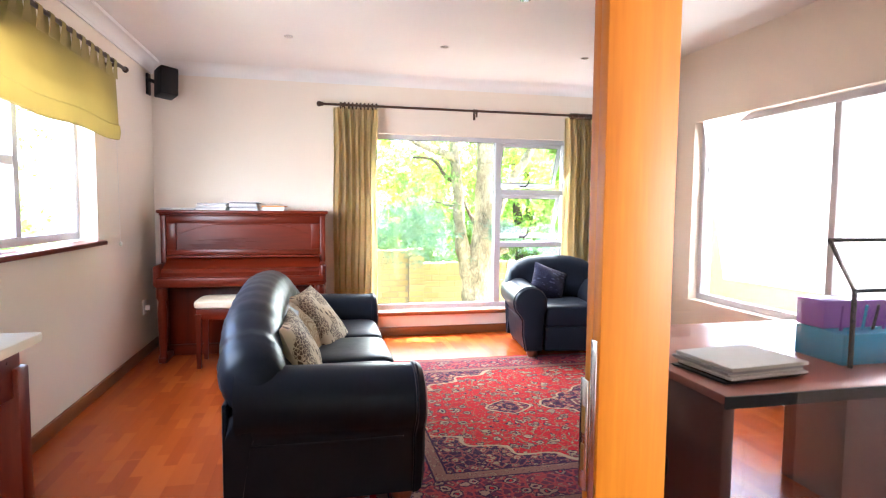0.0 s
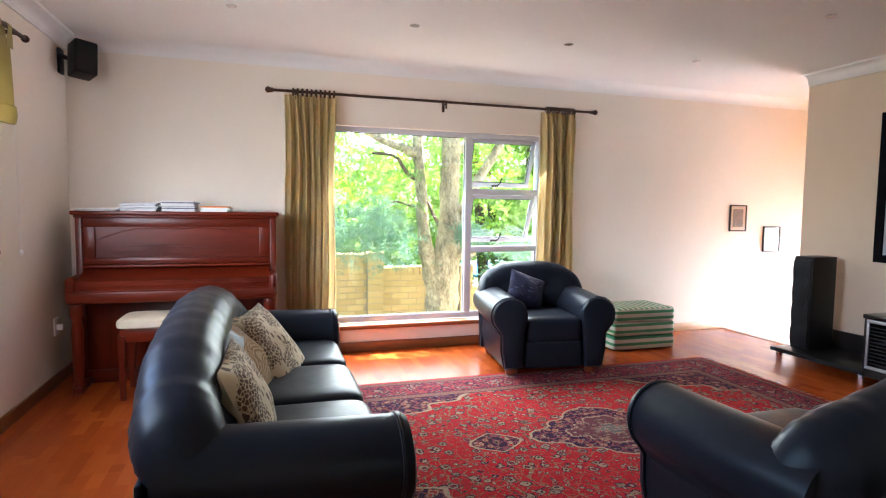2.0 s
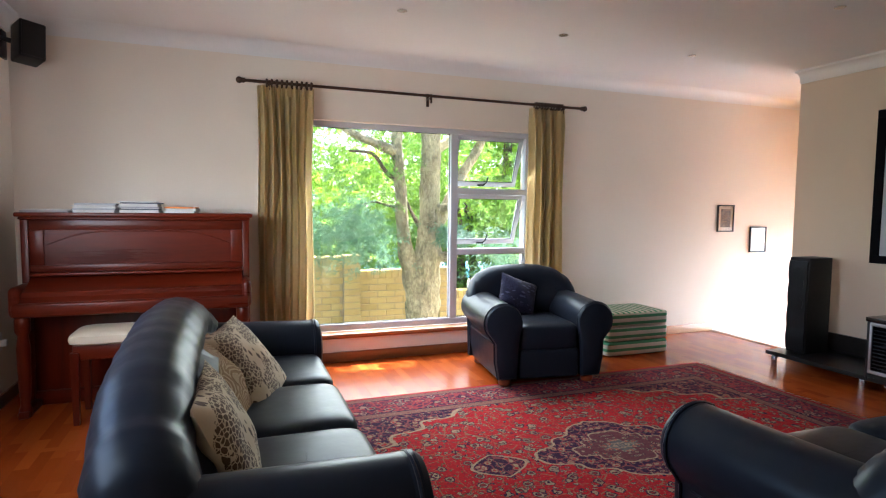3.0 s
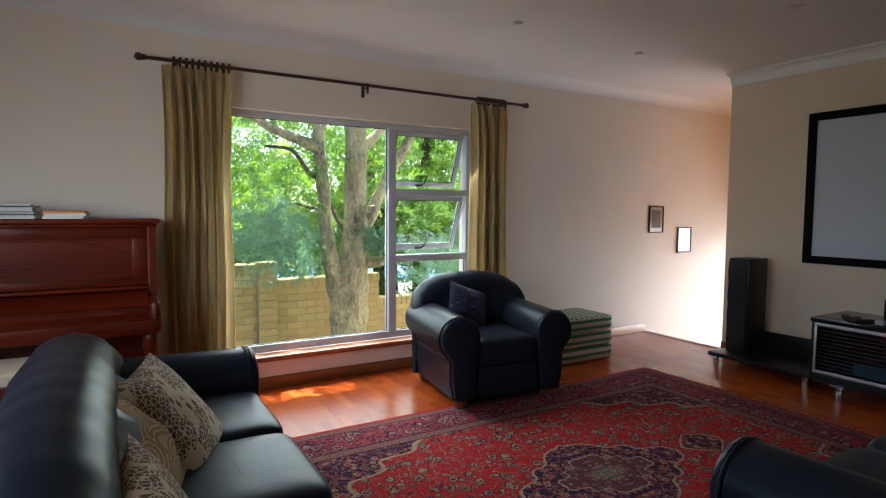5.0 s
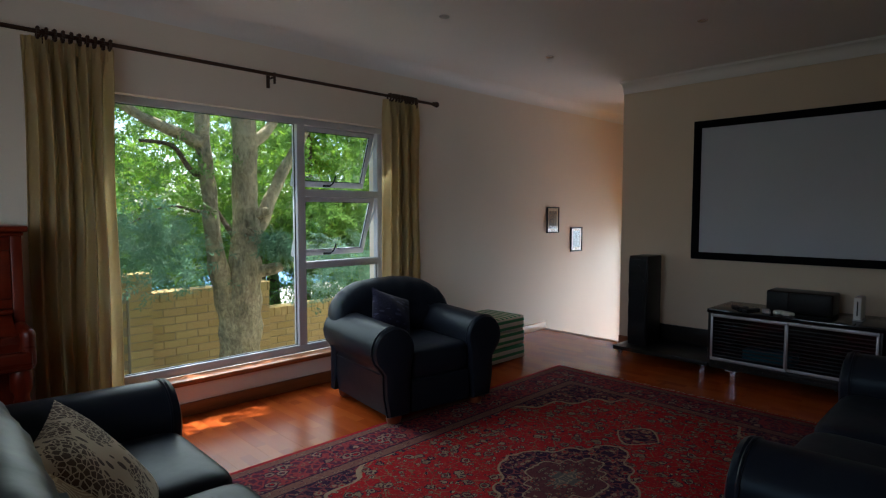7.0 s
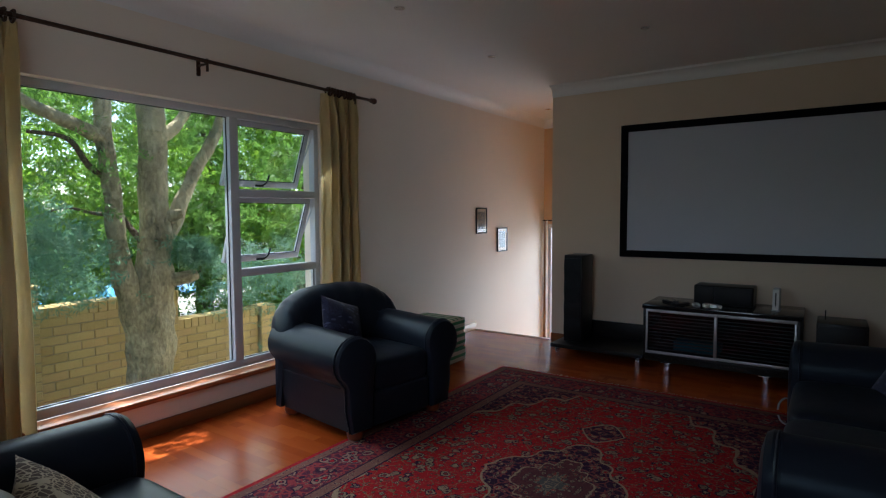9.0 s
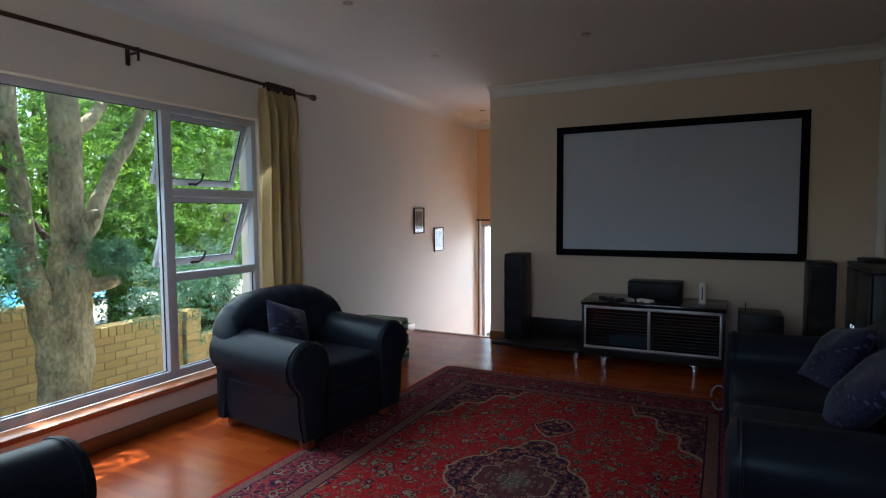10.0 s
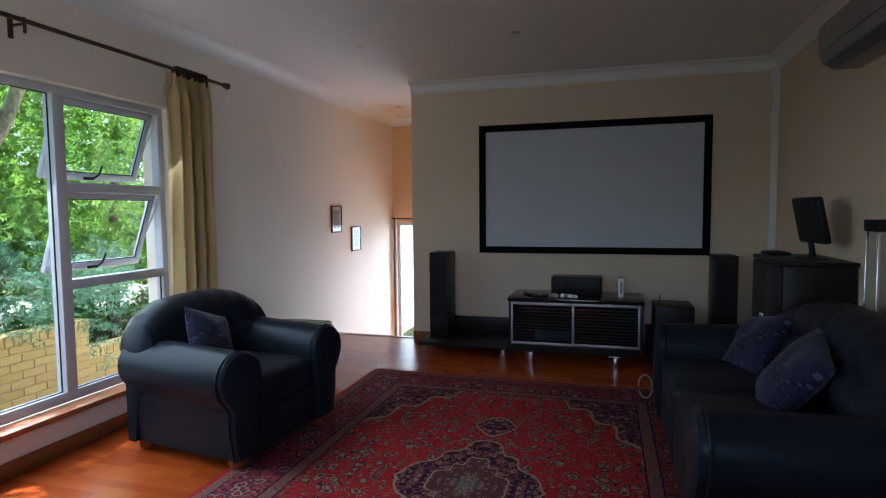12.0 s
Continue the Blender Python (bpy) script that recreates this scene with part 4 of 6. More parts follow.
def piano():
    p = thing("upright_piano", "polished red mahogany upright piano with closed lid", "piano", -0.39, 5.36, 0)
    hw, fy, by = 0.655, -0.20, 0.21
    for side in (-1, 1):
        part("side_panel", boxed(side * hw - 0.022, side * hw + 0.022, fy, by, 0.0, 1.212, bevel=0.005), MAHOGANY_Z, p)
        part("key_cheek", boxed(side * (hw - 0.004) - 0.03, side * (hw - 0.004) + 0.03, fy - 0.26, fy + 0.001, 0.615, 0.80, bevel=0.03, segs=4), MAHOGANY, p)
        bm = bmesh.new()
        spun(bm, (side * (hw - 0.03), fy - 0.20, 0.0), [(0.032, 0), (0.036, 0.05), (0.026, 0.07), (0.032, 0.2), (0.038, 0.42), (0.028, 0.50), (0.042, 0.53), (0.042, 0.60), (0.036, 0.616)], 16)
        part("leg", bm, MAHOGANY_Z, p)
        part("toe_rail", boxed(side * (hw - 0.03) - 0.03, side * (hw - 0.03) + 0.03, fy - 0.25, fy + 0.02, 0.0, 0.045, bevel=0.01), MAHOGANY, p)
    part("top_lid", boxed(-hw - 0.045, hw + 0.045, fy - 0.035, by, 1.214, 1.242, bevel=0.009, segs=3), MAHOGANY, p)
    part("lid_moulding", boxed(-hw - 0.028, hw + 0.028, fy - 0.018, by, 1.196, 1.2135, bevel=0.007, segs=3), MAHOGANY, p)
    bm = bmesh.new()
    for q in ((-hw + 0.023, hw - 0.023, 1.13, 1.195), (-hw + 0.023, hw - 0.023, 0.86, 0.905), (-hw + 0.023, -hw + 0.10, 0.905, 1.13), (hw - 0.10, hw - 0.023, 0.905, 1.13)):
        box(bm, q[0], q[1], fy + 0.004, fy + 0.03, q[2], q[3], bevel=0.004)
    part("front_frame", bm, MAHOGANY, p)
    part("front_panel", boxed(-hw + 0.10, hw - 0.10, fy + 0.016, fy + 0.03, 0.905, 1.13), MAHOGANY, p, "plain inset mahogany panel")
    bm = bmesh.new()
    arc = [Vector((-hw + 0.11, fy + 0.012, 1.03 + 0.0))] + [Vector((-hw + 0.11 + (2 * hw - 0.22) * i / 20, fy + 0.012, 1.035 + 0.085 * math.sin(math.pi * min(1.0, i / 6 if i < 6 else 1) / 2) * (1 if i <= 14 else math.sin(math.pi * (20 - i) / 12)))) for i in range(21)]
    loft(bm, [[a + Vector((0, 0.004 * math.cos(j * math.pi / 3), 0.004 * math.sin(j * math.pi / 3))) for j in range(6)] for a in arc[1:]])
    part("panel_beading", bm, MAHOGANY, p)
    part("music_ledge", boxed(-hw + 0.024, hw - 0.024, fy - 0.035, fy + 0.03, 0.838, 0.858, bevel=0.007, segs=3), MAHOGANY, p)
    bm = bmesh.new()
    prof = [(fy - 0.23, 0.70), (fy - 0.235, 0.735), (fy - 0.215, 0.762), (fy - 0.10, 0.79), (fy - 0.02, 0.825), (fy + 0.02, 0.835), (fy + 0.02, 0.70)]
    loft(bm, [[(xx, a, b) for a, b in prof] for xx in (-hw + 0.03, hw - 0.03)])
    part("fallboard", bm, MAHOGANY, p, "closed curved key cover")
    part("key_bed", boxed(-hw - 0.01, hw + 0.01, fy - 0.265, fy + 0.02, 0.617, 0.70, bevel=0.014, segs=3), MAHOGANY, p)
    part("lower_panel", boxed(-hw + 0.023, hw - 0.023, fy + 0.03, fy + 0.05, 0.09, 0.615, bevel=0.004), MAHOGANY_Z, p)
    part("plinth", boxed(-hw + 0.023, hw - 0.023, fy + 0.01, fy + 0.06, 0.0, 0.088, bevel=0.004), MAHOGANY, p)
    part("back_board", boxed(-hw + 0.023, hw - 0.023, by - 0.03, by - 0.002, 0.02, 1.19), MAHOGANY_Z, p)
    BRASS = plain("worn_brass", (0.55, 0.36, 0.12), 0.3, 1.0)
    for px in (-0.07, 0.07):
        part("pedal", boxed(px - 0.018, px + 0.018, fy - 0.12, fy + 0.03, 0.035, 0.047, bevel=0.006), BRASS, p, "worn brass pedal")


piano()


def paper_stack(label, x, y, z, w, d, n, seed, category="papers", mats=None):
    rr = random.Random(seed)
    st = thing("paper_stack", label, category, x, y, z, rr.uniform(-6, 6))
    zz = 0.0
    for i in range(n):
        h = rr.uniform(0.006, 0.016)
        ww, dd = w * rr.uniform(0.92, 1.0), d * rr.uniform(0.9, 1.0)
        ox, oy = rr.uniform(-0.012, 0.012), rr.uniform(-0.012, 0.012)
        bm = boxed(ox - ww / 2, ox + ww / 2, oy - dd / 2, oy + dd / 2, zz, zz + h - 0.0006, bevel=0.0015, segs=1)
        part("booklet", bm, (mats or [PAPER])[i % len(mats or [PAPER])], st)
        zz += h
    return st


GREY_PAPER = plain("grey_paper", (0.45, 0.45, 0.47), 0.8)
BLUE_COVER = plain("dark_blue_book_cover", (0.05, 0.06, 0.10), 0.5)
ORANGE_COVER = plain("orange_book_cover", (0.75, 0.22, 0.02), 0.5)
paper_stack("white sheet music stacked on the piano", -0.66, 5.32, 1.242, 0.25, 0.30, 6, 3, mats=[PAPER, PAPER, GREY_PAPER])
paper_stack("white and dark music books stacked on the piano", -0.41, 5.31, 1.242, 0.24, 0.29, 9, 5, mats=[PAPER, PAPER, BLUE_COVER, PAPER, GREY_PAPER])
paper_stack("orange book on white sheets on the piano", -0.14, 5.30, 1.242, 0.20, 0.27, 3, 8, mats=[PAPER, PAPER, ORANGE_COVER])
paper_stack("flat loose magazines on the piano lid", -0.93, 5.33, 1.242, 0.27, 0.30, 2, 12, mats=[GREY_PAPER, PAPER])

bench = thing("piano_bench", "wooden piano bench with a cream padded seat", "bench", -0.36, 4.86, 0)
for sx in (-1, 1):
    for sy in (-1, 1):
        bm = bmesh.new()
        loft(bm, [[(sx * 0.335 + a * r, sy * 0.145 + b * r, z) for a, b in ((-1, -1), (1, -1), (1, 1), (-1, 1))] for z, r in ((0, 0.015), (0.25, 0.019), (0.43, 0.022))])
        part("leg", bm, MAHOGANY_Z, bench)
part("apron", boxed(-0.345, 0.345, -0.155, 0.155, 0.385, 0.472, bevel=0.006), MAHOGANY, bench)
bm = bmesh.new()
pillow(bm, (0, 0, 0.505), (0.372, 0.18, 0.040), 0.2, 0.45, 36, 12)
part("seat_pad", bm, CREAM, bench, "cream upholstered seat pad")

spk = thing("wall_speaker", "small black loudspeaker on a wall bracket", "loudspeaker", XL + 0.17, 5.40, 2.335, 34)
spk.matrix_world = pose(XL + 0.17, 5.40, 2.335, 0, 0, 34) @ pose(0, 0, 0, -9, 5, 0)
part("cabinet", boxed(-0.075, 0.075, -0.085, 0.07, -0.125, 0.12, bevel=0.012, segs=3), BLACK_PLASTIC, spk)
part("grille", boxed(-0.066, 0.066, -0.094, -0.085, -0.115, 0.11, bevel=0.004), BLACK_SATIN, spk)
bm = bmesh.new()
tube(bm, (-0.02, 0.05, 0.0), (-0.13, 0.09, 0.03), 0.016, segs=10)
part("bracket", bm, BLACK_PLASTIC, spk)
part("wall_plate", boxed(XL + 0.001, XL + 0.02, 5.43, 5.52, 2.24, 2.42, bevel=0.004), BLACK_PLASTIC, None).parent = spk
bpy.context.view_layer.update()
spk.children[-1].matrix_parent_inverse = spk.matrix_world.inverted()

sock = thing("wall_socket", "white wall socket with a plug and cable", "socket", XL + 0.006, 5.20, 0.42)
part("cover_plate", boxed(-0.005, 0.006, -0.04, 0.04, -0.06, 0.06, bevel=0.003), PAINT_WHITE, sock)
part("plug", boxed(0.006, 0.045, -0.018, 0.018, -0.025, 0.015, bevel=0.006), PAINT_WHITE, sock)

table = thing("side_table", "red-brown wooden side table with a pale cream top", "table", -0.885, 1.44, 0)
for sx in (-1, 1):
    for sy in (-1, 1):
        part("leg", boxed(sx * 0.275 - 0.03, sx * 0.275 + 0.03, sy * 0.37 - 0.03, sy * 0.37 + 0.03, 0, 0.82, bevel=0.006), MAHOGANY_Z, table)
part("apron", boxed(-0.29, 0.29, -0.385, 0.385, 0.74, 0.875, bevel=0.004), MAHOGANY, table)
part("tabletop", boxed(-0.33, 0.33, -0.43, 0.43, 0.876, 0.905, bevel=0.006), CREAM, table, "pale cream table top with green edge")
paper_stack("dark book and papers on the side table", -0.80, 1.68, 0.905, 0.2, 0.26, 2, 21, mats=[PAPER, BLUE_COVER])

ottoman = thing("striped_ottoman", "green and white striped folded foam ottoman on the floor", "ottoman", 3.57, 5.20, 0)
for i in range(3):
    bm = bmesh.new()
    pillow(bm, (0, 0, 0.068 + 0.130 * i), (0.335 - 0.004 * i, 0.225, 0.0655), 0.14, 0.22, 44, 12)
    part("foam_layer", bm, STRIPES, ottoman)

# ---- pictures ----
PIC_A = plain("faded_grey_print", (0.16, 0.14, 0.12), 0.6, vary=0.6, scale=22, grain=60)
PIC_B = plain("pale_green_print", (0.30, 0.36, 0.34), 0.6, vary=0.5, scale=25, grain=60)


def picture(label, x0, x1, z0, z1, art):
    p = thing("framed_picture", label, "picture", (x0 + x1) / 2, YW - 0.001, (z0 + z1) / 2)
    w, h, f = (x1 - x0) / 2, (z1 - z0) / 2, 0.013
    for q in ((-w, w, h - f, h), (-w, w, -h, -h + f), (-w, -w + f, -h + f, h - f), (w - f, w, -h + f, h - f)):
        part("frame", boxed(q[0], q[1], -0.018, 0.0, q[2], q[3], bevel=0.002), BLACK_SATIN, p)
    part("mount", boxed(-w + f, w - f, -0.008, 0.0, -h + f, h - f), CREAM, p, "cream cardboard mount")
    part("print", boxed(-w * 0.60, w * 0.60, -0.011, -0.008, -h * 0.66, h * 0.70), art, p)
    part("glass", boxed(-w + f, w - f, -0.0145, -0.0125, -h + f, h - f), GLASS, p)


picture("small dark-framed picture with a cream mount", 5.07, 5.30, 1.075, 1.365, PIC_A)
picture("small dark-framed picture with a pale print", 5.55, 5.79, 0.845, 1.13, PIC_B)

# ---- screen wall ----
VELVET = plain("black_velvet_frame", (0.008, 0.008, 0.010), 0.9, vary=0.15, bump=0.05, grain=200, spec=0.06)
screen = thing("projection_screen", "grey fixed projection screen in a wide black frame", "projection screen", XR - 0.002, 2.94, 1.498)
hw, hz, f = 1.022, 0.605, 0.062
for q in ((-hw, hw, hz - f, hz), (-hw, hw, -hz, -hz + f), (-hw, -hw + f, -hz + f, hz - f), (hw - f, hw, -hz + f, hz - f)):
    part("frame", boxed(-0.035, 0.0, q[0], q[1], q[2], q[3], bevel=0.004), VELVET, screen)
part("cloth", boxed(-0.014, -0.008, -hw + f, hw - f, -hz + f, hz - f), SCREEN_CLOTH, screen, "plain light grey screen cloth")

cab = thing("media_cabinet", "dark low media cabinet with slatted glass sliding doors on chrome legs", "cabinet", 4.64, 3.035, 0)
hx, hy = 0.255, 0.545
part("tabletop", boxed(-hx - 0.008, hx, -hy - 0.008, hy + 0.008, 0.527, 0.558, bevel=0.004), BLACK_GLOSS, cab, "black glass top")
for s2 in (-1, 1):
    part("side", boxed(-hx, hx, s2 * hy - 0.018 if s2 > 0 else -hy, hy if s2 > 0 else -hy + 0.018, 0.13, 0.526, bevel=0.003), BLACK_SATIN, cab)
part("bottom", boxed(-hx, hx, -hy + 0.019, hy - 0.019, 0.13, 0.158, bevel=0.002), BLACK_SATIN, cab)
part("back", boxed(hx - 0.015, hx, -hy + 0.019, hy - 0.019, 0.16, 0.525), BLACK_SATIN, cab)
part("shelf", boxed(-hx + 0.05, hx - 0.02, -hy + 0.02, hy - 0.02, 0.33, 0.345), BLACK_SATIN, cab)
part("plinth_rail", boxed(-hx + 0.02, hx - 0.02, -hy + 0.01, hy - 0.01, 0.095, 0.129, bevel=0.002), BLACK_SATIN, cab)
SMOKED = glass_material("smoked_cabinet_glass", 0.035, (0.62, 0.66, 0.68))
for y0, y1, dx in ((0.0, hy - 0.022, -0.006), (-hy + 0.022, 0.012, 0.010)):
    bm = bmesh.new()
    for q in ((y0, y1, 0.50, 0.522), (y0, y1, 0.162, 0.184), (y0, y0 + 0.016, 0.184, 0.50), (y1 - 0.016, y1, 0.184, 0.50)):
        box(bm, -hx + dx, -hx + dx + 0.014, *q, bevel=0.002)
    door = part("door", bm, ALUMINIUM, cab, "glass sliding door with an aluminium frame")
    g = part("pane", boxed(-hx + dx + 0.005, -hx + dx + 0.009, y0 + 0.016, y1 - 0.016, 0.184, 0.50), SMOKED, door)
    for i in range(11):
        z = 0.20 + i * 0.0265
        part("slat", boxed(-hx + dx + 0.012, -hx + dx + 0.016, y0 + 0.018, y1 - 0.018, z, z + 0.008), plain("frosted_slat", (0.24, 0.25, 0.25), 0.5), door)
for yy in (-0.335, 0.365):
    for xx in (-hx + 0.05, hx - 0.05):
        bm = bmesh.new()
        box(bm, xx - 0.018, xx + 0.018, yy - 0.018, yy + 0.018, 0.0, 0.09, bevel=0.004)
        box(bm, xx - 0.05, xx + 0.05, yy - 0.045, yy + 0.045, 0.089, 0.0945, bevel=0.001)
        part("leg", bm, CHROME, cab, "square chrome leg")
part("inner_box", boxed(-0.10, 0.10, 0.02, 0.36, 0.159, 0.24, bevel=0.004), plain("teal_box", (0.06, 0.34, 0.44), 0.5), None).matrix_world = pose(4.66, 3.02, 0)
inner_box = bpy.data.objects["inner_box"]
tagged(inner_box, "teal blue box kept inside the media cabinet", "box")

spkc = thing("centre_speaker", "wide black centre loudspeaker on the media cabinet", "loudspeaker", 4.74, 3.03, 0.558)
bm = bmesh.new()
box(bm, -0.11, 0.11, -0.215, 0.215, 0.0, 0.155, bevel=0.01, segs=3)
part("cabinet", bm, BLACK_SATIN, spkc)
part("grille", boxed(-0.122, -0.11, -0.205, 0.06, 0.008, 0.147, bevel=0.004), BLACK_PLASTIC, spkc)
part("grille", boxed(-0.122, -0.11, 0.068, 0.205, 0.008, 0.147, bevel=0.004), BLACK_PLASTIC, spkc)
cons = thing("white_console", "small upright white game console on the cabinet", "game console", 4.62, 2.66, 0.558)
part("case", boxed(-0.075, 0.075, -0.022, 0.022, 0.012, 0.165, bevel=0.004), PAINT_WHITE, cons)
part("stand", boxed(-0.06, 0.06, -0.03, 0.03, 0.0, 0.0115, bevel=0.002), GREY_PAPER, cons)
part("slot", boxed(-0.0765, -0.0752, -0.004, 0.004, 0.04, 0.14), BLACK_PLASTIC, cons)
for i, (xx, yy, tt) in enumerate(((4.47, 3.20, 20), (4.48, 3.12, -30), (4.46, 3.06, 60))):
    bm = bmesh.new()
    pillow(bm, (0, 0, 0.016), (0.038, 0.026, 0.016), 0.7, 0.6, 14, 8)
    ball(bm, (-0.03, -0.018, 0.015), 0.014, (1.4, 1, 1), 8, 6)
    ball(bm, (0.03, -0.018, 0.015), 0.014, (1.4, 1, 1), 8, 6)
    c = single("game_controller", bm, PAINT_WHITE if i else GREY_PAPER, "small pale game controller on the cabinet top", "game controller", group="controllers on the cabinet")
    c.matrix_world = pose(xx, yy, 0.558, 0, 0, tt)
for xx, yy, tt in ((4.50, 3.36, 8), (4.53, 3.42, 35), (4.47, 3.30, -20)):
    bm = boxed(-0.022, 0.022, -0.075, 0.075, 0, 0.02, bevel=0.006, segs=2)
    r = single("remote_control", bm, BLACK_PLASTIC, "slim dark remote control on the cabinet", "remote control", group="remotes on the cabinet")
    r.matrix_world = pose(xx, yy, 0.558, 0, 0, tt + 90)


def tower(x, y, z, label):
    t = thing("tower_speaker", label, "loudspeaker", x, y, z, group="pair of tower loudspeakers")
    part("cabinet", boxed(-0.13, 0.14, -0.088, 0.088, 0.0, 0.80, bevel=0.008, segs=2), BLACK_SATIN, t)
    bm = bmesh.new()
    loft(bm, [[(-0.131 - dx, yy, zz) for yy, zz in ((-0.08, z0), (0.08, z0))] + [(-0.131, 0.08, z0), (-0.131, -0.08, z0)] for z0, dx in [(0.03 + 0.74 * i / 30, 0.012 + 0.010 * abs(math.sin(i * math.pi / 7.5))) for i in range(31)]])
    part("baffle", bm, BLACK_PLASTIC, t, "scalloped black front baffle")
    for zz, r in ((0.70, 0.028), (0.58, 0.062), (0.42, 0.062)):
        bm = bmesh.new()
        tube(bm, (-0.155, 0, zz), (-0.14, 0, zz), r, r * 0.9, 20)
        tube(bm, (-0.158, 0, zz), (-0.152, 0, zz), r * 0.35, r * 0.2, 14)
        part("driver", bm, BLACK_PLASTIC, t)
    return t


def plinth(y0, y1, label):
    p = thing("low_shelf", label, "shelf", 4.66, (y0 + y1) / 2, 0)
    h = (y1 - y0) / 2
    part("board", boxed(-0.22, 0.335, -h, h, 0.085, 0.118, bevel=0.004), BLACK_SATIN, p)
    part("back_board", boxed(0.29, 0.32, -h, h, 0.1185, 0.27, bevel=0.003), BLACK_SATIN, p)
    for yy in (-h + 0.05, h - 0.05):
        for xx in (-0.17, 0.27):
            part("leg", boxed(xx - 0.017, xx + 0.017, yy - 0.017, yy + 0.017, 0, 0.0845, bevel=0.003), CHROME, p)


plinth(3.60, 4.42, "low black shelf on chrome legs under a tower speaker")
plinth(1.62, 2.44, "low black shelf on chrome legs in the room corner")
tower(4.72, 4.265, 0.118, "slim black tower loudspeaker standing on a low shelf")
tower(4.74, 1.85, 0.118, "slim black tower loudspeaker standing in the corner")
sub = thing("subwoofer", "black box subwoofer on the low shelf", "loudspeaker", 4.62, 2.25, 0.118)
part("cabinet", boxed(-0.17, 0.17, -0.15, 0.15, 0.0, 0.40, bevel=0.008), BLACK_SATIN, sub)
part("grille", boxed(-0.18, -0.17, -0.14, 0.14, 0.02, 0.38, bevel=0.003), BLACK_PLASTIC, sub)
part("antenna", tubed((0.0, 0.10, 0.40), (0.0, 0.10, 0.47), 0.004, segs=6), BLACK_PLASTIC, sub)

corner = thing("corner_cabinet", "black wooden cabinet standing against the wall", "cabinet", 3.60, 1.615, 0)
part("body", boxed(-0.315, 0.315, -0.185, 0.185, 0.03, 0.965, bevel=0.004), BLACK_SATIN, corner)
part("top", boxed(-0.33, 0.33, -0.19, 0.20, 0.966, 0.99, bevel=0.004), BLACK_SATIN, corner)
part("plinth", boxed(-0.30, 0.30, -0.18, 0.17, 0.0, 0.0295), BLACK_PLASTIC, corner)
for s2 in (-1, 1):
    d = part("door", boxed(min(s2 * 0.004, s2 * 0.31), max(s2 * 0.004, s2 * 0.31), 0.186, 0.202, 0.04, 0.955, bevel=0.003), BLACK_SATIN, corner)
    part("handle", boxed(s2 * 0.03 - 0.006, s2 * 0.03 + 0.006, 0.203, 0.222, 0.50, 0.64, bevel=0.003), CHROME, d)
mon = thing("computer_monitor", "small black flat monitor tilted back on the cabinet", "monitor", 3.52, 1.60, 0.99, 8)
bm = boxed(-0.16, 0.16, -0.02, 0.02, -0.14, 0.14, bevel=0.014, segs=3)
bm.transform(Matrix.Translation((0, 0, 0.235)) @ Matrix.Rotation(radians(-12), 4, "X"))
part("screen_case", bm, BLACK_PLASTIC, mon)
bm = boxed(-0.145, 0.145, 0.0205, 0.022, -0.125, 0.125)
bm.transform(Matrix.Translation((0, 0, 0.235)) @ Matrix.Rotation(radians(-12), 4, "X"))
part("display", bm, BLACK_PLASTIC, mon)
bm = bmesh.new()
tube(bm, (0, -0.02, 0.01), (0, 0.0, 0.13), 0.018, 0.014, 12)
spun(bm, (0, -0.01, 0), [(0.09, 0), (0.09, 0.006), (0.03, 0.014)], 20)
part("stand", bm, BLACK_PLASTIC, mon)
kb = thing("keyboard", "flat black keyboard lying on the cabinet", "keyboard", 3.88, 1.69, 0.99, 5)
part("case", boxed(-0.10, 0.10, -0.06, 0.06, 0, 0.018, bevel=0.005), BLACK_PLASTIC, kb)
for i in range(3):
    part("key_row", boxed(-0.09, 0.09, -0.045 + i * 0.032, -0.02 + i * 0.032, 0.018, 0.023, bevel=0.002), BLACK_SATIN, kb)

lan = thing("glass_display_case", "tall clear glass case with a dark lid behind the sofa", "display case", 2.85, 1.485, 0)
for sx in (-1, 1):
    for sy in (-1, 1):
        part("post", boxed(sx * 0.065 - 0.006, sx * 0.065 + 0.006, sy * 0.05 - 0.006, sy * 0.05 + 0.006, 0.0, 1.18, bevel=0.002), CHROME, lan)
CASE_GLASS = glass_material("display_case_glass", 0.16, (0.85, 0.9, 0.88))
for sx in (-1, 1):
    part("pane", boxed(sx * 0.068 - 0.001, sx * 0.068 + 0.001, -0.044, 0.044, 0.02, 1.18), CASE_GLASS, lan)
part("lid", boxed(-0.08, 0.08, -0.062, 0.062, 1.181, 1.24, bevel=0.004), BLACK_SATIN, lan)
part("base", boxed(-0.08, 0.08, -0.062, 0.062, 0.0, 0.02), BLACK_SATIN, lan)

ac = thing("air_conditioner", "grey wall-mounted split air conditioner", "air conditioner", 2.98, YR, 2.205)
bm = bmesh.new()
prof = [(0.0, -0.125), (0.13, -0.125), (0.19, -0.085), (0.205, -0.02), (0.205, 0.10), (0.19, 0.125), (0.0, 0.125)]
loft(bm, [[(xx, a, b) for a, b in prof] for xx in (-0.42, 0.42)])
part("case", bm, plain("grey_plastic", (0.26, 0.25, 0.24), 0.4), ac)
part("louvre", boxed(-0.36, 0.36, 0.135, 0.19, -0.119, -0.112, turn=Matrix.Rotation(radians(30), 4, "X")), plain("dark_grey_plastic", (0.10, 0.10, 0.10), 0.4), ac)
part("front_panel", boxed(-0.415, 0.415, 0.206, 0.212, -0.03, 0.115, bevel=0.002), plain("grey_plastic", (0.26, 0.25, 0.24), 0.4), ac)

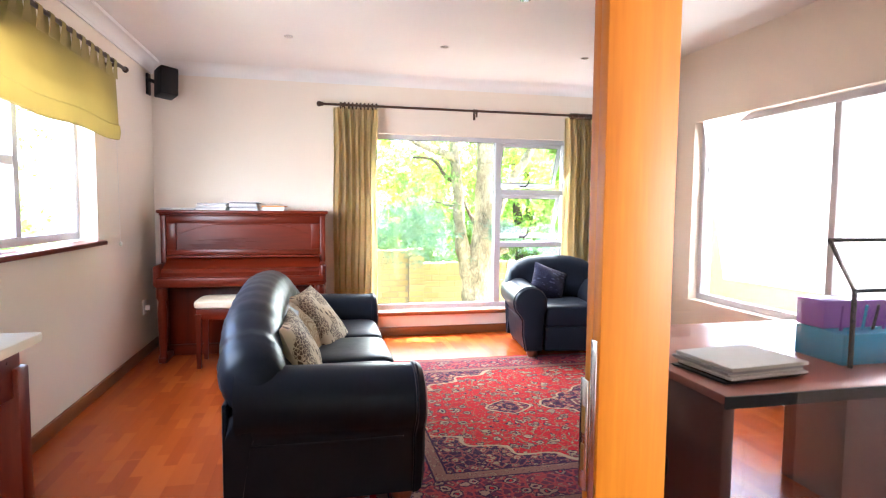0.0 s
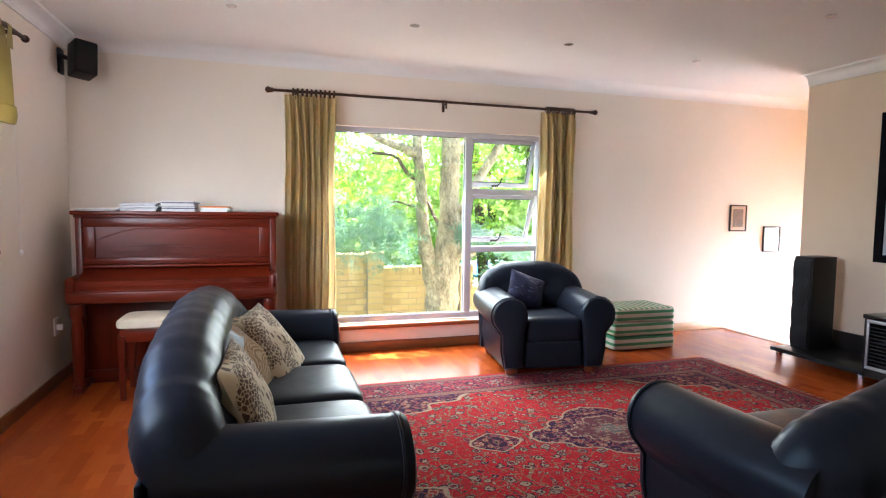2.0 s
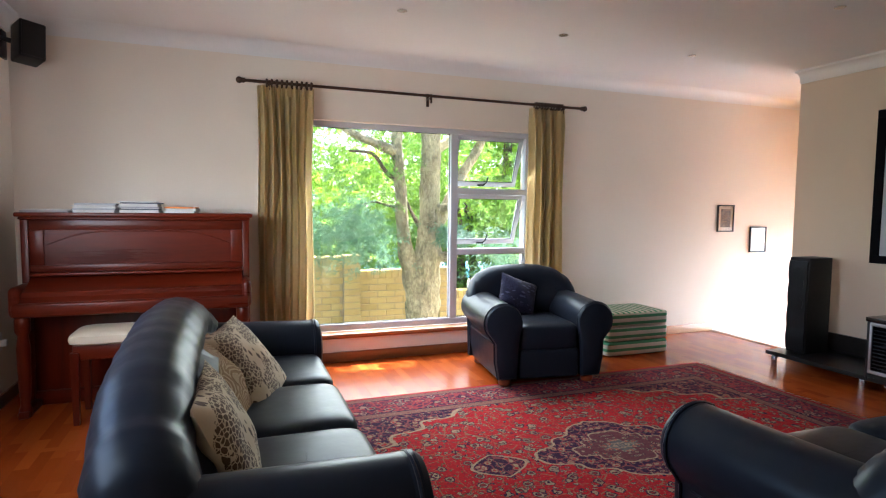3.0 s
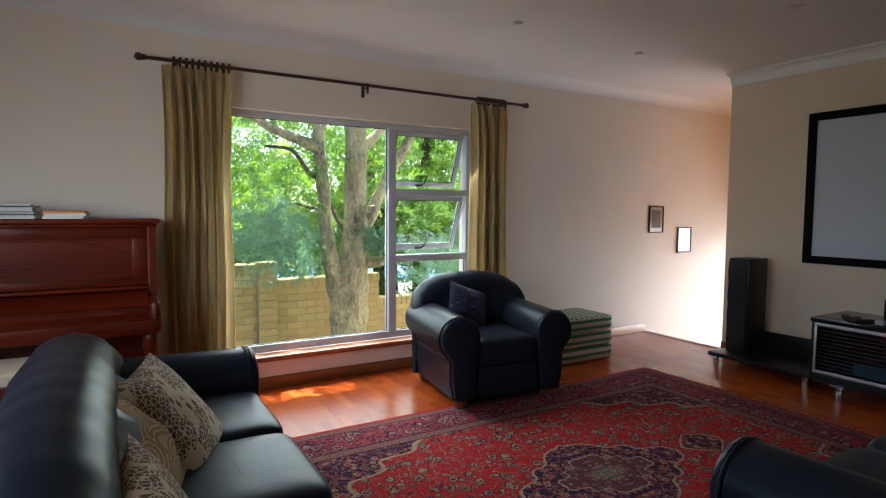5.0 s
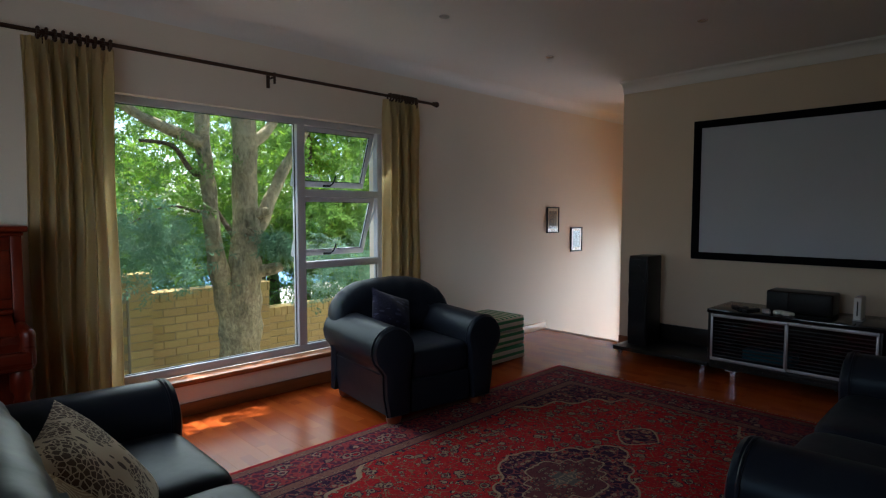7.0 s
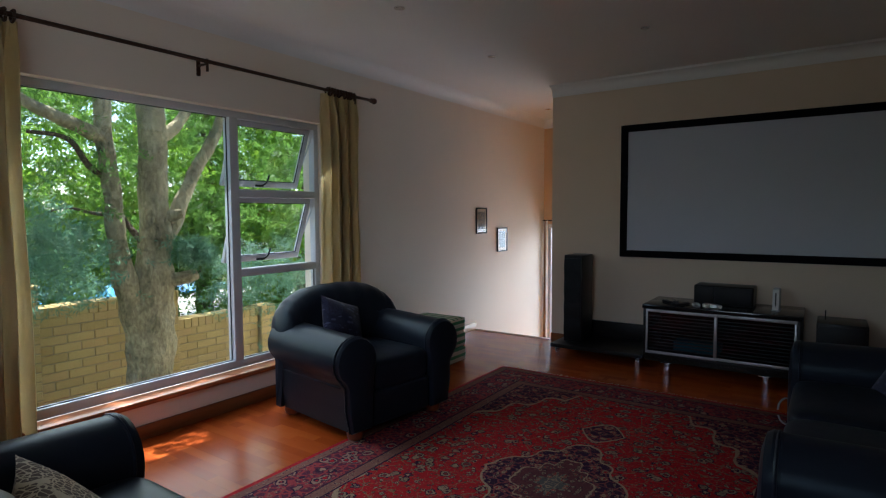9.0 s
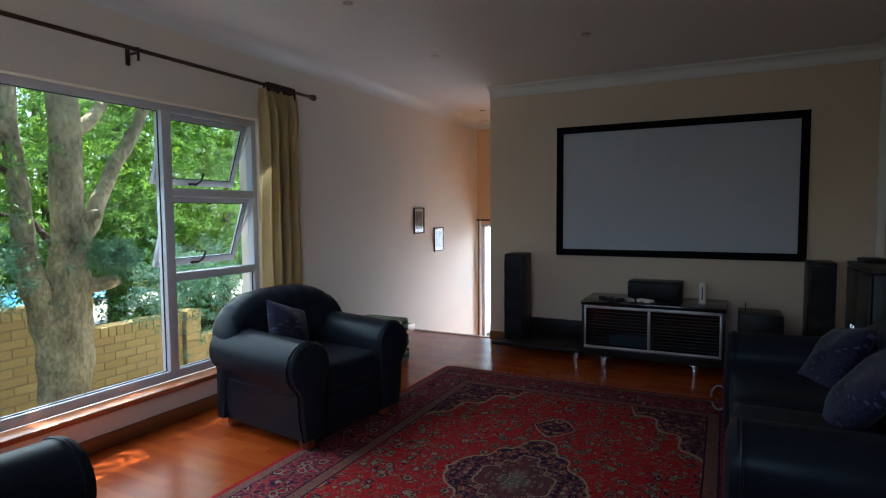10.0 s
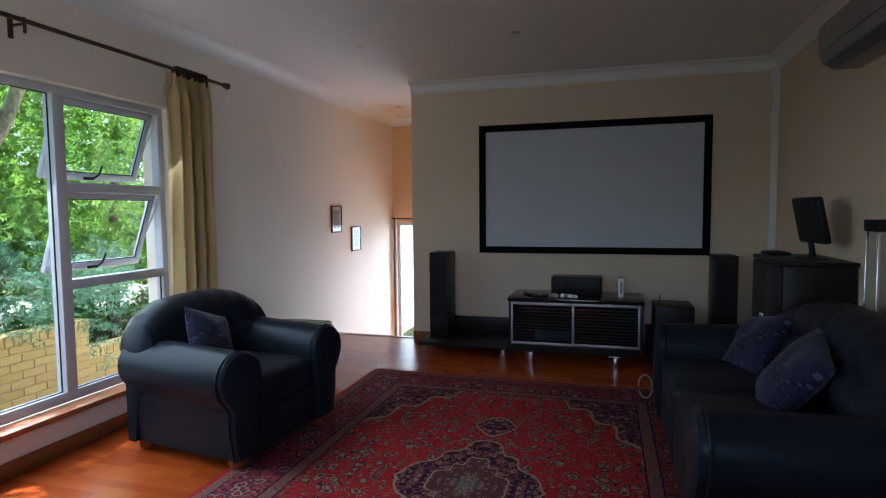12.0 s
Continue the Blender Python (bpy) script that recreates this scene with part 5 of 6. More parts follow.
bm = bmesh.new()
pts = [Vector((3.52 + 0.0, 2.30, 0.07 + 0.0))]
for i in range(14):
    a = math.pi * 2 * i / 14
    pts.append(Vector((3.56 + 0.03 * math.sin(a), 2.52 + 0.045 * math.cos(a), 0.12 + 0.07 * math.sin(a))))
for a, b in zip(pts[1:], pts[2:]):
    tube(bm, a, b, 0.0055, segs=6)
single("cable_loop", bm, plain("grey_cable", (0.22, 0.22, 0.23), 0.5), "loop of grey cable beside the loveseat", "cable")

# ---- downlights ----
LAMP_WHITE = plain("white_lamp_reflector", (0.75, 0.75, 0.72), 0.3)
for xx, yy in ((0.02, 4.51), (1.21, 4.49), (2.43, 4.53), (3.68, 4.60), (3.68, 3.41), (6.08, 5.19), (1.47, 3.39)):
    d = thing("downlight", "small round recessed ceiling downlight with chrome rim", "downlight", xx, yy, ZC, group="ceiling downlights")
    bm = bmesh.new()
    spun(bm, (0, 0, 0), [(0.033, -0.005), (0.033, 0.0), (0.020, 0.0), (0.024, -0.0055)], 20)
    part("rim", bm, CHROME, d)
    bm = bmesh.new()
    spun(bm, (0, 0, -0.004), [(0.024, 0.0), (0.020, 0.003)], 16)
    part("lens", bm, LAMP_WHITE, d)

# ---- glazed door and study ----
door = thing("door_1", "orange varnished timber glazed door standing ajar", "door", 0.566, 0.665, 0.0, 0, kind="structure")
bm = bmesh.new()
box(bm, 0.009, 0.092, 0.0195, 0.025, 0.01, 2.07)
box(bm, 0.0, 0.097, 0.0, 0.020, 0.01, 2.08, bevel=0.002)
box(bm, 0.004, 0.097, 0.0245, 0.046, 0.01, 2.08, bevel=0.002)
part("stile", bm, ORANGE_WOOD, door)
part("stile", boxed(1.045, 1.145, 0.0, 0.040, 0.01, 2.08, bevel=0.003), ORANGE_WOOD, door)
part("rail", boxed(0.0975, 1.044, 0.0, 0.040, 1.98, 2.08, bevel=0.003), ORANGE_WOOD, door)
part("rail", boxed(0.0975, 1.044, 0.0, 0.040, 0.01, 0.20, bevel=0.003), ORANGE_WOOD, door)
part("pane", boxed(0.0975, 1.044, 0.012, 0.018, 0.201, 1.979), DOOR_GLASS, door)
bm = bmesh.new()
box(bm, -0.003, 0.0, 0.004, 0.018, 0.90, 1.11, bevel=0.001)
part("lock_plate", bm, CHROME, door, "steel lock plate on the door edge")
part("strike_plate", boxed(-0.005, -0.0005, 0.0205, 0.040, 0.91, 1.055, bevel=0.001), CHROME, door)
for i in range(2):
    part("keeper", boxed(-0.0056, -0.0045, 0.025, 0.033, 0.935 + i * 0.05, 0.97 + i * 0.05), plain("worn_brass", (0.55, 0.36, 0.12), 0.3, 1.0), door)
single("door_head", boxed(XL, 1.62, 0.62, 0.82, 2.10, ZC - 0.001), PAINT_WALL, "plaster wall over the glazed doors", "wall", kind="structure", smooth=0)

DESK_TOP = wood("desk_red_timber", (0.30, 0.08, 0.05), (0.45, 0.16, 0.10), 0.3, 0, 0.3)
DESK_DARK = wood("desk_dark_timber", (0.10, 0.035, 0.025), (0.16, 0.06, 0.04), 0.35, 2, 0.3)
desk = thing("study_desk", "dark red-brown wooden study desk with a lighter top", "desk", 1.88, -0.50, 0)
part("desktop", boxed(-0.53, 0.60, -0.46, 0.46, 0.722, 0.75, bevel=0.004), DESK_TOP, desk)
part("edge_band", boxed(-0.532, 0.602, 0.4605, 0.466, 0.712, 0.748), BLACK_SATIN, desk)
for sx in (-0.49, 0.56):
    part("side_panel", boxed(sx - 0.02, sx + 0.02, -0.43, 0.43, 0, 0.721, bevel=0.003), DESK_DARK, desk)
part("modesty_panel", boxed(-0.05, 0.54, 0.39, 0.41, 0.10, 0.721), DESK_DARK, desk)
paper_stack("white papers on a black folder on the desk", 1.57, -0.25, 0.75, 0.32, 0.24, 6, 31, mats=[BLACK_SATIN, BLACK_SATIN, PAPER, PAPER, GREY_PAPER, PAPER])
ACRYL = plain("violet_plastic", (0.30, 0.10, 0.55), 0.2)
CYAN = plain("cyan_plastic", (0.03, 0.35, 0.65), 0.25)
org = thing("desk_organiser", "violet and blue desk organiser with pens", "organiser", 2.10, -0.33, 0.75)
part("tray", boxed(-0.14, 0.16, -0.10, 0.10, 0.0, 0.11, bevel=0.006), CYAN, org)
part("back_tray", boxed(-0.14, 0.16, -0.10, 0.02, 0.111, 0.21, bevel=0.006), ACRYL, org)
for i in range(5):
    part("pen", tubed((-0.10 + i * 0.045, 0.05, 0.10), (-0.11 + i * 0.05, 0.065, 0.20), 0.005, segs=8), (ACRYL, BLACK_PLASTIC, CYAN, BLACK_PLASTIC, ACRYL)[i], org)
lampst = thing("desk_stand", "black tubular metal desk stand", "desk stand", 2.13, -0.33, 0.75)
for a, b in (((-0.16, 0.12, 0.0), (-0.16, 0.12, 0.26)), ((0.20, 0.12, 0.0), (0.20, 0.12, 0.26)), ((-0.16, 0.12, 0.26), (0.20, 0.12, 0.26)), ((-0.16, 0.12, 0.26), (-0.08, -0.06, 0.42)), ((-0.08, -0.06, 0.42), (0.20, -0.06, 0.42)), ((0.20, -0.06, 0.42), (0.20, 0.12, 0.26))):
    part("tube", tubed(a, b, 0.008, segs=8), BLACK_PLASTIC, lampst)
bm = bmesh.new()
spun(bm, (2.24, -0.10, 0.75), [(0.04, 0.0), (0.065, 0.03), (0.075, 0.06), (0.068, 0.058)], 20)
single("desk_bowl", bm, PAINT_WHITE, "small white bowl on the study desk", "bowl")
chair = thing("office_chair", "black office swivel chair at the study desk", "office chair", 1.12, -0.42, 0)
bm = bmesh.new()
pillow(bm, (0, 0, 0.46), (0.22, 0.22, 0.045), 0.4, 0.5)
part("seat", bm, BLACK_PLASTIC, chair)
bm = bmesh.new()
pillow(bm, (-0.21, 0, 0.76), (0.035, 0.20, 0.22), 0.5, 0.5)
part("backrest", bm, BLACK_PLASTIC, chair)
part("column", tubed((0, 0, 0.08), (0, 0, 0.42), 0.025), CHROME, chair)
part("back_bar", tubed((-0.1, 0, 0.43), (-0.235, 0, 0.60), 0.015), BLACK_PLASTIC, chair)
for i in range(5):
    a = 2 * math.pi * i / 5
    part("spoke", tubed((0, 0, 0.09), (0.27 * math.cos(a), 0.27 * math.sin(a), 0.035), 0.02, 0.014, 8), BLACK_PLASTIC, chair)
    bm = bmesh.new()
    ball(bm, (0.27 * math.cos(a), 0.27 * math.sin(a), 0.027), 0.027)
    part("castor", bm, BLACK_PLASTIC, chair)

# ---- stairwell drape ----
CURTAIN_WHITE = plain("white_drape_cloth", (0.78, 0.76, 0.72), 0.8)
DRAPE = plain("striped_drape_brown", (0.30, 0.16, 0.08), 0.8)
DRAPE_W = CURTAIN_WHITE
drape = thing("stair_drape", "brown and white striped drape beside the stair window", "curtain", XE - 0.03, 5.48, 1.20)
for i in range(4):
    bm = bmesh.new()
    y0 = 0.105 - i * 0.018
    loft(bm, [[(-0.012 - 0.01 * math.sin(j * 1.5 + i), y0 - 0.009, z), (-0.024 - 0.01 * math.cos(i * 2.0), y0, z), (-0.012 - 0.01 * math.sin(j + i), y0 + 0.009, z), (-0.004, y0, z)] for j, z in enumerate((-2.4, -1.6, -0.8, 0.0))])
    part("stripe", bm, DRAPE if i == 1 else DRAPE_W, drape)
part("rail", tubed((-0.015, 0.115, 0.0), (-0.015, -1.35, 0.0), 0.01), IRON, drape)

# ---- garden ----
GZ = -0.62


def ground_material():
    k = Nodes("garden_soil_and_grass")
    v = k.coords()
    a, b = k.noise(v, 0.35, 5), k.noise(v, 22.0, 4)
    c = k.ramp(a, [(0.35, (0.10, 0.075, 0.045)), (0.52, (0.075, 0.10, 0.03)), (0.7, (0.05, 0.085, 0.02))])
    c = k.mix(k.math("MULTIPLY", b, 0.5), c, (0.03, 0.035, 0.012))
    k.set(Base_Color=c, Roughness=0.95, Specular_IOR_Level=0.1)
    k.bump(b, 0.6, 0.05)
    return k.mat


bm = bmesh.new()
bmesh.ops.create_grid(bm, x_segments=2, y_segments=2, size=900, matrix=Matrix.Translation((0, 0, ZLOW - 0.15)))
single("ground", bm, ground_material(), "soil and grass of the garden reaching the horizon", "ground", kind="structure", smooth=0)
bm = bmesh.new()
box(bm, -12, 30, 5.85, 60, ZLOW - 0.149, GZ)
single("garden_terrace", bm, ground_material(), "raised garden bed with soil and grass", "ground", kind="structure", smooth=0)
# Out-of-view pale strip, added as a reflector that brightens the shaded brick face.
single("path", boxed(-6, 12, 5.851, 7.0, GZ, GZ + 0.03, bevel=0.008), plain("pale_bounce_strip", (0.50, 0.42, 0.31), 0.9, vary=0.15, scale=3, grain=40), "unseen pale strip along the house wall, added to bounce sun onto the brick", "path", kind="structure")
single("paving", boxed(-2, 18, 12.2, 15.0, GZ, GZ + 0.04, bevel=0.01), plain("pale_paving", (0.55, 0.52, 0.46), 0.85, vary=0.15, scale=2, grain=40), "pale sunlit paving behind the garden wall", "paving", kind="structure")
single("pool_water", boxed(1.5, 9.0, 15.3, 19.5, GZ, GZ + 0.05), plain("pool_blue", (0.05, 0.30, 0.62), 0.08, vary=0.2, scale=3, bump=0.05), "bright blue pool water beyond the wall", "pool", kind="structure")


def brick_material():
    k = Nodes("buff_yellow_facebrick")
    v = k.coords()
    rnd = k.tree.nodes.new("ShaderNodeObjectInfo").outputs["Random"]
    isl = k.tree.nodes.new("ShaderNodeNewGeometry").outputs["Random Per Island"]
    a, b = k.noise(v, 9.0, 4), k.noise(v, 70.0, 3)
    t = k.math("FRACT", k.math("ADD", k.math("ADD", rnd, isl), k.math("MULTIPLY", a, 0.3)))
    c = k.ramp(t, [(0.0, (0.46, 0.33, 0.13)), (0.5, (0.56, 0.42, 0.18)), (1.0, (0.50, 0.35, 0.16))])
    c = k.mix(k.math("MULTIPLY", b, 0.3), c, (0.26, 0.17, 0.07))
    k.set(Base_Color=c, Roughness=0.88, Specular_IOR_Level=0.2)
    k.bump(b, 0.35, 0.006)
    return k.mat


BRICK = brick_material()
MORTAR = plain("grey_brown_mortar", (0.33, 0.265, 0.16), 0.95, bump=0.2)
WALL_Y = 8.1
garden_wall = thing("garden_wall", "buff facebrick garden wall stepping down between piers", "garden wall", 2.0, WALL_Y, GZ)
inv_wall = garden_wall.matrix_world.inverted()
brick_mesh = {}
loose = bmesh.new()
core = bmesh.new()


def brick(x0, x1, y0, y1, z0, z1):
    if 0.3 < x0 < 5.0:
        key = (round(x1 - x0, 3), round(y1 - y0, 3), round(z1 - z0, 3))
        if key not in brick_mesh:
            a, b, c = (q / 2 for q in key)
            brick_mesh[key] = mesh_of("brick", boxed(-a, a, -b, b, -c, c, bevel=0.004, segs=1), BRICK, 30)
        ob = new("brick", brick_mesh[key])
        ob.parent, ob.matrix_parent_inverse = garden_wall, inv_wall
        ob.location = ((x0 + x1) / 2, (y0 + y1) / 2, (z0 + z1) / 2)
    else:
        box(loose, x0, x1, y0, y1, z0, z1)


rb = random.Random(11)
PITCH, LONG = 0.084, 0.232
for x0, x1, top, pier in ((-2.6, 1.50, 0.67, 0), (1.50, 1.72, 0.69, 1), (1.72, 2.80, 0.48, 0), (2.80, 3.00, 0.50, 1), (3.00, 4.05, 0.17, 0), (4.05, 4.26, 0.19, 1), (4.26, 8.0, -0.15, 0)):
    front = WALL_Y - (0.06 if pier else 0.0)
    box(core, x0 + 0.002, x1 - 0.002, front + 0.008, WALL_Y + 0.20, GZ, top - 0.012)
    z, course = top - 0.105, 0
    while z > GZ:
        x = x0 - (LONG / 2 if course % 2 and not pier else 0)
        while x < x1 - 0.02:
            a, b = max(x, x0) + 0.005, min(x + LONG, x1) - 0.005
            if b - a > 0.03:
                brick(a, b, front + rb.uniform(-0.002, 0.002), front + 0.10, z - 0.074, z)
            x += LONG
        z -= PITCH
        course += 1
    x = x0
    while x < x1 - 0.03:
        brick(x + 0.004, min(x + 0.080, x1 - 0.002), front - 0.012, front + 0.20, top - 0.100, top + rb.uniform(-0.003, 0.003))
        x += 0.084
o = part("mortar", core, MORTAR, garden_wall)
o.matrix_parent_inverse = inv_wall
o = part("brickwork", loose, BRICK, garden_wall)
o.matrix_parent_inverse = inv_wall
tagged(o, kind="stuff")


def bark_material(name, dark, light):
    k = Nodes(name)
    v = k.coords("Object", (1, 1, 0.62))
    a, b, c2 = k.noise(v, 5.0, 5, 0.65), k.noise(v, 40.0, 4), k.voronoi(v, 16.0)
    c = k.ramp(k.math("ADD", k.math("MULTIPLY", a, 0.7), k.math("MULTIPLY", b, 0.3)), [(0.3, dark), (0.5, tuple((p + q) / 2 for p, q in zip(dark, light))), (0.68, light)])
    k.set(Base_Color=c, Roughness=0.92, Specular_IOR_Level=0.15)
    k.bump(k.math("ADD", k.math("MULTIPLY", b, 0.6), c2), 0.8, 0.03)
    return k.mat


BARK = bark_material("flaking_grey_brown_bark", (0.070, 0.060, 0.036), (0.52, 0.45, 0.28))
BARK_DARK = bark_material("dark_bark", (0.05, 0.038, 0.026), (0.14, 0.105, 0.07))


def limb(bm, pts, seed, segs=16, sub=7):
    """A tapering, slightly knotted limb through points (x, y, z, radius)."""
    rr = random.Random(seed)
    path = []
    for i in range(len(pts) - 1):
        p0, p1, p2, p3 = (Vector(pts[max(0, min(len(pts) - 1, i + j))]) for j in (-1, 0, 1, 2))
        for s2 in range(sub):
            t = s2 / sub
            path.append(0.5 * ((2 * p1) + (p2 - p0) * t + (2 * p0 - 5 * p1 + 4 * p2 - p3) * t * t + (3 * p1 - p0 - 3 * p2 + p3) * t ** 3))
    path.append(Vector(pts[-1]))
    off = rr.uniform(0, 50)
    loops = []
    side = Vector((1, 0, 0))
    for i, p in enumerate(path):
        a, b = path[max(0, i - 1)].xyz, path[min(len(path) - 1, i + 1)].xyz
        d = (b - a).normalized()
        side = (side - d * side.dot(d))
        side = side.normalized() if side.length > 1e-3 else d.orthogonal().normalized()
        up = d.cross(side)
        ring = []
        for j in range(segs):
            an = 2 * math.pi * j / segs
            q = p.xyz + (side * math.cos(an) + up * math.sin(an)) * p.w
            ring.append(q + (q - p.xyz) * 0.22 * noise.noise(q * 6.0 + Vector((off, 0, 0))))
        loops.append(ring)
    loft(bm, loops)


def leaf_material(name, low, high, clear=0.4):
    k = Nodes(name)
    isl = k.tree.nodes.new("ShaderNodeNewGeometry").outputs["Random Per Island"]
    big = k.noise(k.coords(), 1.2, 3)
    t = k.math("ADD", k.math("MULTIPLY", isl, 0.6), k.math("MULTIPLY", big, 0.4))
    c = k.ramp(t, [(0.1, low), (0.9, high)])
    k.set(Base_Color=c, Roughness=0.55, Specular_IOR_Level=0.35)
    tr = k.tree.nodes.new("ShaderNodeBsdfTranslucent")
    k.put(tr.inputs[0], k.mix(0.5, c, tuple(min(1, q * 1.6) for q in high)))
    mx = k.tree.nodes.new("ShaderNodeMixShader")
    mx.inputs[0].default_value = clear
    k.tree.links.new(k.bsdf.outputs[0], mx.inputs[1])
    k.tree.links.new(tr.outputs[0], mx.inputs[2])
    k.tree.links.new(mx.outputs[0], k.tree.nodes["Material Output"].inputs[0])
    return k.mat


LEAF_NEAR = leaf_material("blue_green_narrow_leaf", (0.06, 0.14, 0.085), (0.17, 0.30, 0.19), 0.5)
LEAF_FAR = leaf_material("sunlit_yellow_green_leaf", (0.07, 0.15, 0.012), (0.22, 0.36, 0.035), 0.55)
LEAF_MID = leaf_material("fresh_green_leaf", (0.05, 0.12, 0.02), (0.15, 0.27, 0.05), 0.5)


def leaves(name, parent, material, clumps, sprays, per, length, width, seed, spread=0.16, label=""):
    """Sprays of small leaves: each clump (x, y, z, radius) carries many sprays, each a stem with leaflets on both sides."""
    g = np.random.default_rng(seed)
    verts, n = [], 0
    for cx, cy, cz, r in clumps:
        c = g.normal(0, 1, (sprays, 3)) * r * np.array([0.55, 0.55, 0.42]) + np.array([cx, cy, cz])
        d = g.normal(0, 1, (sprays, 3)) * np.array([1, 1, 0.5]) + np.array([0, 0, -0.25])
        d /= np.linalg.norm(d, axis=1, keepdims=True)
        s2 = np.cross(d, g.normal(0, 1, (sprays, 3)))
        s2 /= np.linalg.norm(s2, axis=1, keepdims=True)
        up = np.cross(d, s2)
        for j in range(per):
            t = (j / per) * spread
            sgn = 1 if j % 2 else -1
            root = c + d * t
            way = d * 0.55 + s2 * sgn * 0.8 + g.normal(0, 0.25, (sprays, 3))
            way /= np.linalg.norm(way, axis=1, keepdims=True)
            across = np.cross(way, up + g.normal(0, 0.3, (sprays, 3)))
            across /= np.linalg.norm(across, axis=1, keepdims=True)
            ln = length * g.uniform(0.7, 1.25, (sprays, 1))
            w = width * g.uniform(0.8, 1.2, (sprays, 1))
            verts.append(np.stack([root, root + way * ln * 0.45 + across * w / 2, root + way * ln, root + way * ln * 0.45 - across * w / 2], axis=1).reshape(-1, 3))
    v = np.concatenate(verts)
    n = len(v) // 4
    me = bpy.data.meshes.new(name)
    me.from_pydata(v.tolist(), [], np.arange(n * 4).reshape(-1, 4).tolist())
    me.materials.append(material)
    ob = new(name, me)
    ob.parent = parent
    ob.matrix_parent_inverse = parent.matrix_world.inverted()
    return tagged(ob, label, kind="stuff")


def scatter(count, seed, xs, ys, zs, rs):
    r = random.Random(seed)
    return [(r.uniform(*xs), r.uniform(*ys), r.uniform(*zs), r.uniform(*rs)) for _ in range(count)]


tree = thing("garden_tree", "twin-stemmed tree with flaking bark and feathery leaves", "tree", 2.3, 7.35, GZ)
inv_tree = tree.matrix_world.inverted()


def tree_limb(name, pts, seed, material=None, parent=None, label=""):
    bm = bmesh.new()
    limb(bm, pts, seed)
    o = part(name, bm, material or BARK, parent or tree, label, smooth=80)
    o.matrix_parent_inverse = (parent or tree).matrix_world.inverted()


tree_limb("trunk", [(2.31, 7.35, -0.75, 0.27), (2.31, 7.35, -0.35, 0.215), (2.32, 7.35, 0.10, 0.195), (2.35, 7.36, 0.55, 0.185), (2.41, 7.37, 0.95, 0.145), (2.415, 7.37, 1.50, 0.122), (2.42, 7.38, 2.05, 0.118), (2.43, 7.42, 2.8, 0.12), (2.5, 7.5, 4.2, 0.08)], 1)
tree_limb("limb", [(2.26, 7.34, 0.15, 0.14), (2.15, 7.33, 0.55, 0.10), (2.06, 7.32, 1.0, 0.082), (2.03, 7.31, 1.45, 0.070), (1.985, 7.31, 1.95, 0.064), (1.97, 7.33, 2.5, 0.065), (1.9, 7.4, 3.4, 0.045)], 2)
tree_limb("limb", [(2.00, 7.31, 1.92, 0.06), (1.84, 7.28, 1.99, 0.055), (1.62, 7.22, 2.05, 0.048), (1.36, 7.2, 2.16, 0.042), (0.9, 7.2, 2.45, 0.03)], 3)
tree_limb("limb", [(2.43, 7.36, 0.98, 0.085), (2.58, 7.36, 1.22, 0.072), (2.68, 7.38, 1.42, 0.065), (2.85, 7.42, 1.72, 0.06), (3.12, 7.45, 2.14, 0.055), (3.4, 7.5, 2.8, 0.04)], 4)
tree_limb("limb", [(2.36, 7.34, 0.70, 0.075), (2.54, 7.24, 0.72, 0.062), (2.66, 7.20, 0.74, 0.055), (2.70, 7.19, 0.75, 0.045)], 5, label="sawn-off stub of a branch")
tree_limb("limb", [(2.45, 7.33, 1.28, 0.06), (2.56, 7.26, 1.31, 0.05), (2.60, 7.24, 1.32, 0.042)], 6, label="sawn-off stub of a branch")
tree_limb("limb", [(2.48, 7.38, 1.98, 0.06), (2.68, 7.4, 2.15, 0.05), (2.95, 7.5, 2.5, 0.035)], 7)
tree_limb("limb", [(2.03, 7.32, 1.60, 0.032), (1.86, 7.3, 1.70, 0.026), (1.68, 7.24, 1.90, 0.02), (1.40, 7.2, 1.92, 0.014)], 8, BARK_DARK)
tree_limb("limb", [(2.08, 7.32, 1.30, 0.022), (1.92, 7.4, 1.32, 0.016), (1.70, 7.5, 1.36, 0.010), (1.35, 7.5, 1.18, 0.006)], 9, BARK_DARK)
tree_limb("limb", [(2.30, 7.36, 1.05, 0.03), (2.22, 7.5, 1.25, 0.022), (2.14, 7.6, 1.5, 0.014)], 10, BARK_DARK)
near = scatter(22, 1, (0.2, 1.85), (6.75, 7.6), (0.72, 1.28), (0.26, 0.42)) + scatter(3, 2, (2.2, 2.7), (6.95, 7.1), (0.92, 1.05), (0.10, 0.15)) + scatter(8, 3, (3.0, 4.2), (7.2, 7.9), (0.25, 0.85), (0.24, 0.40))
leaves("crown", tree, LEAF_NEAR, near, 62, 14, 0.055, 0.010, 5, 0.13, "fine blue-green feathery leaves")
high = scatter(20, 4, (-0.6, 2.0), (7.2, 8.4), (1.6, 2.9), (0.3, 0.5)) + scatter(24, 6, (2.7, 5.6), (7.5, 9.0), (1.0, 3.0), (0.3, 0.55))
leaves("crown", tree, LEAF_MID, high, 55, 12, 0.065, 0.016, 8, 0.15)

# Unseen leaf clumps added above the window to hold the sun off the floor.
sun_blockers = scatter(30, 15, (-0.4, 4.2), (6.2, 7.6), (2.9, 4.6), (0.35, 0.55))
leaves("crown", tree, LEAF_MID, sun_blockers, 80, 12, 0.085, 0.028, 16, 0.16)

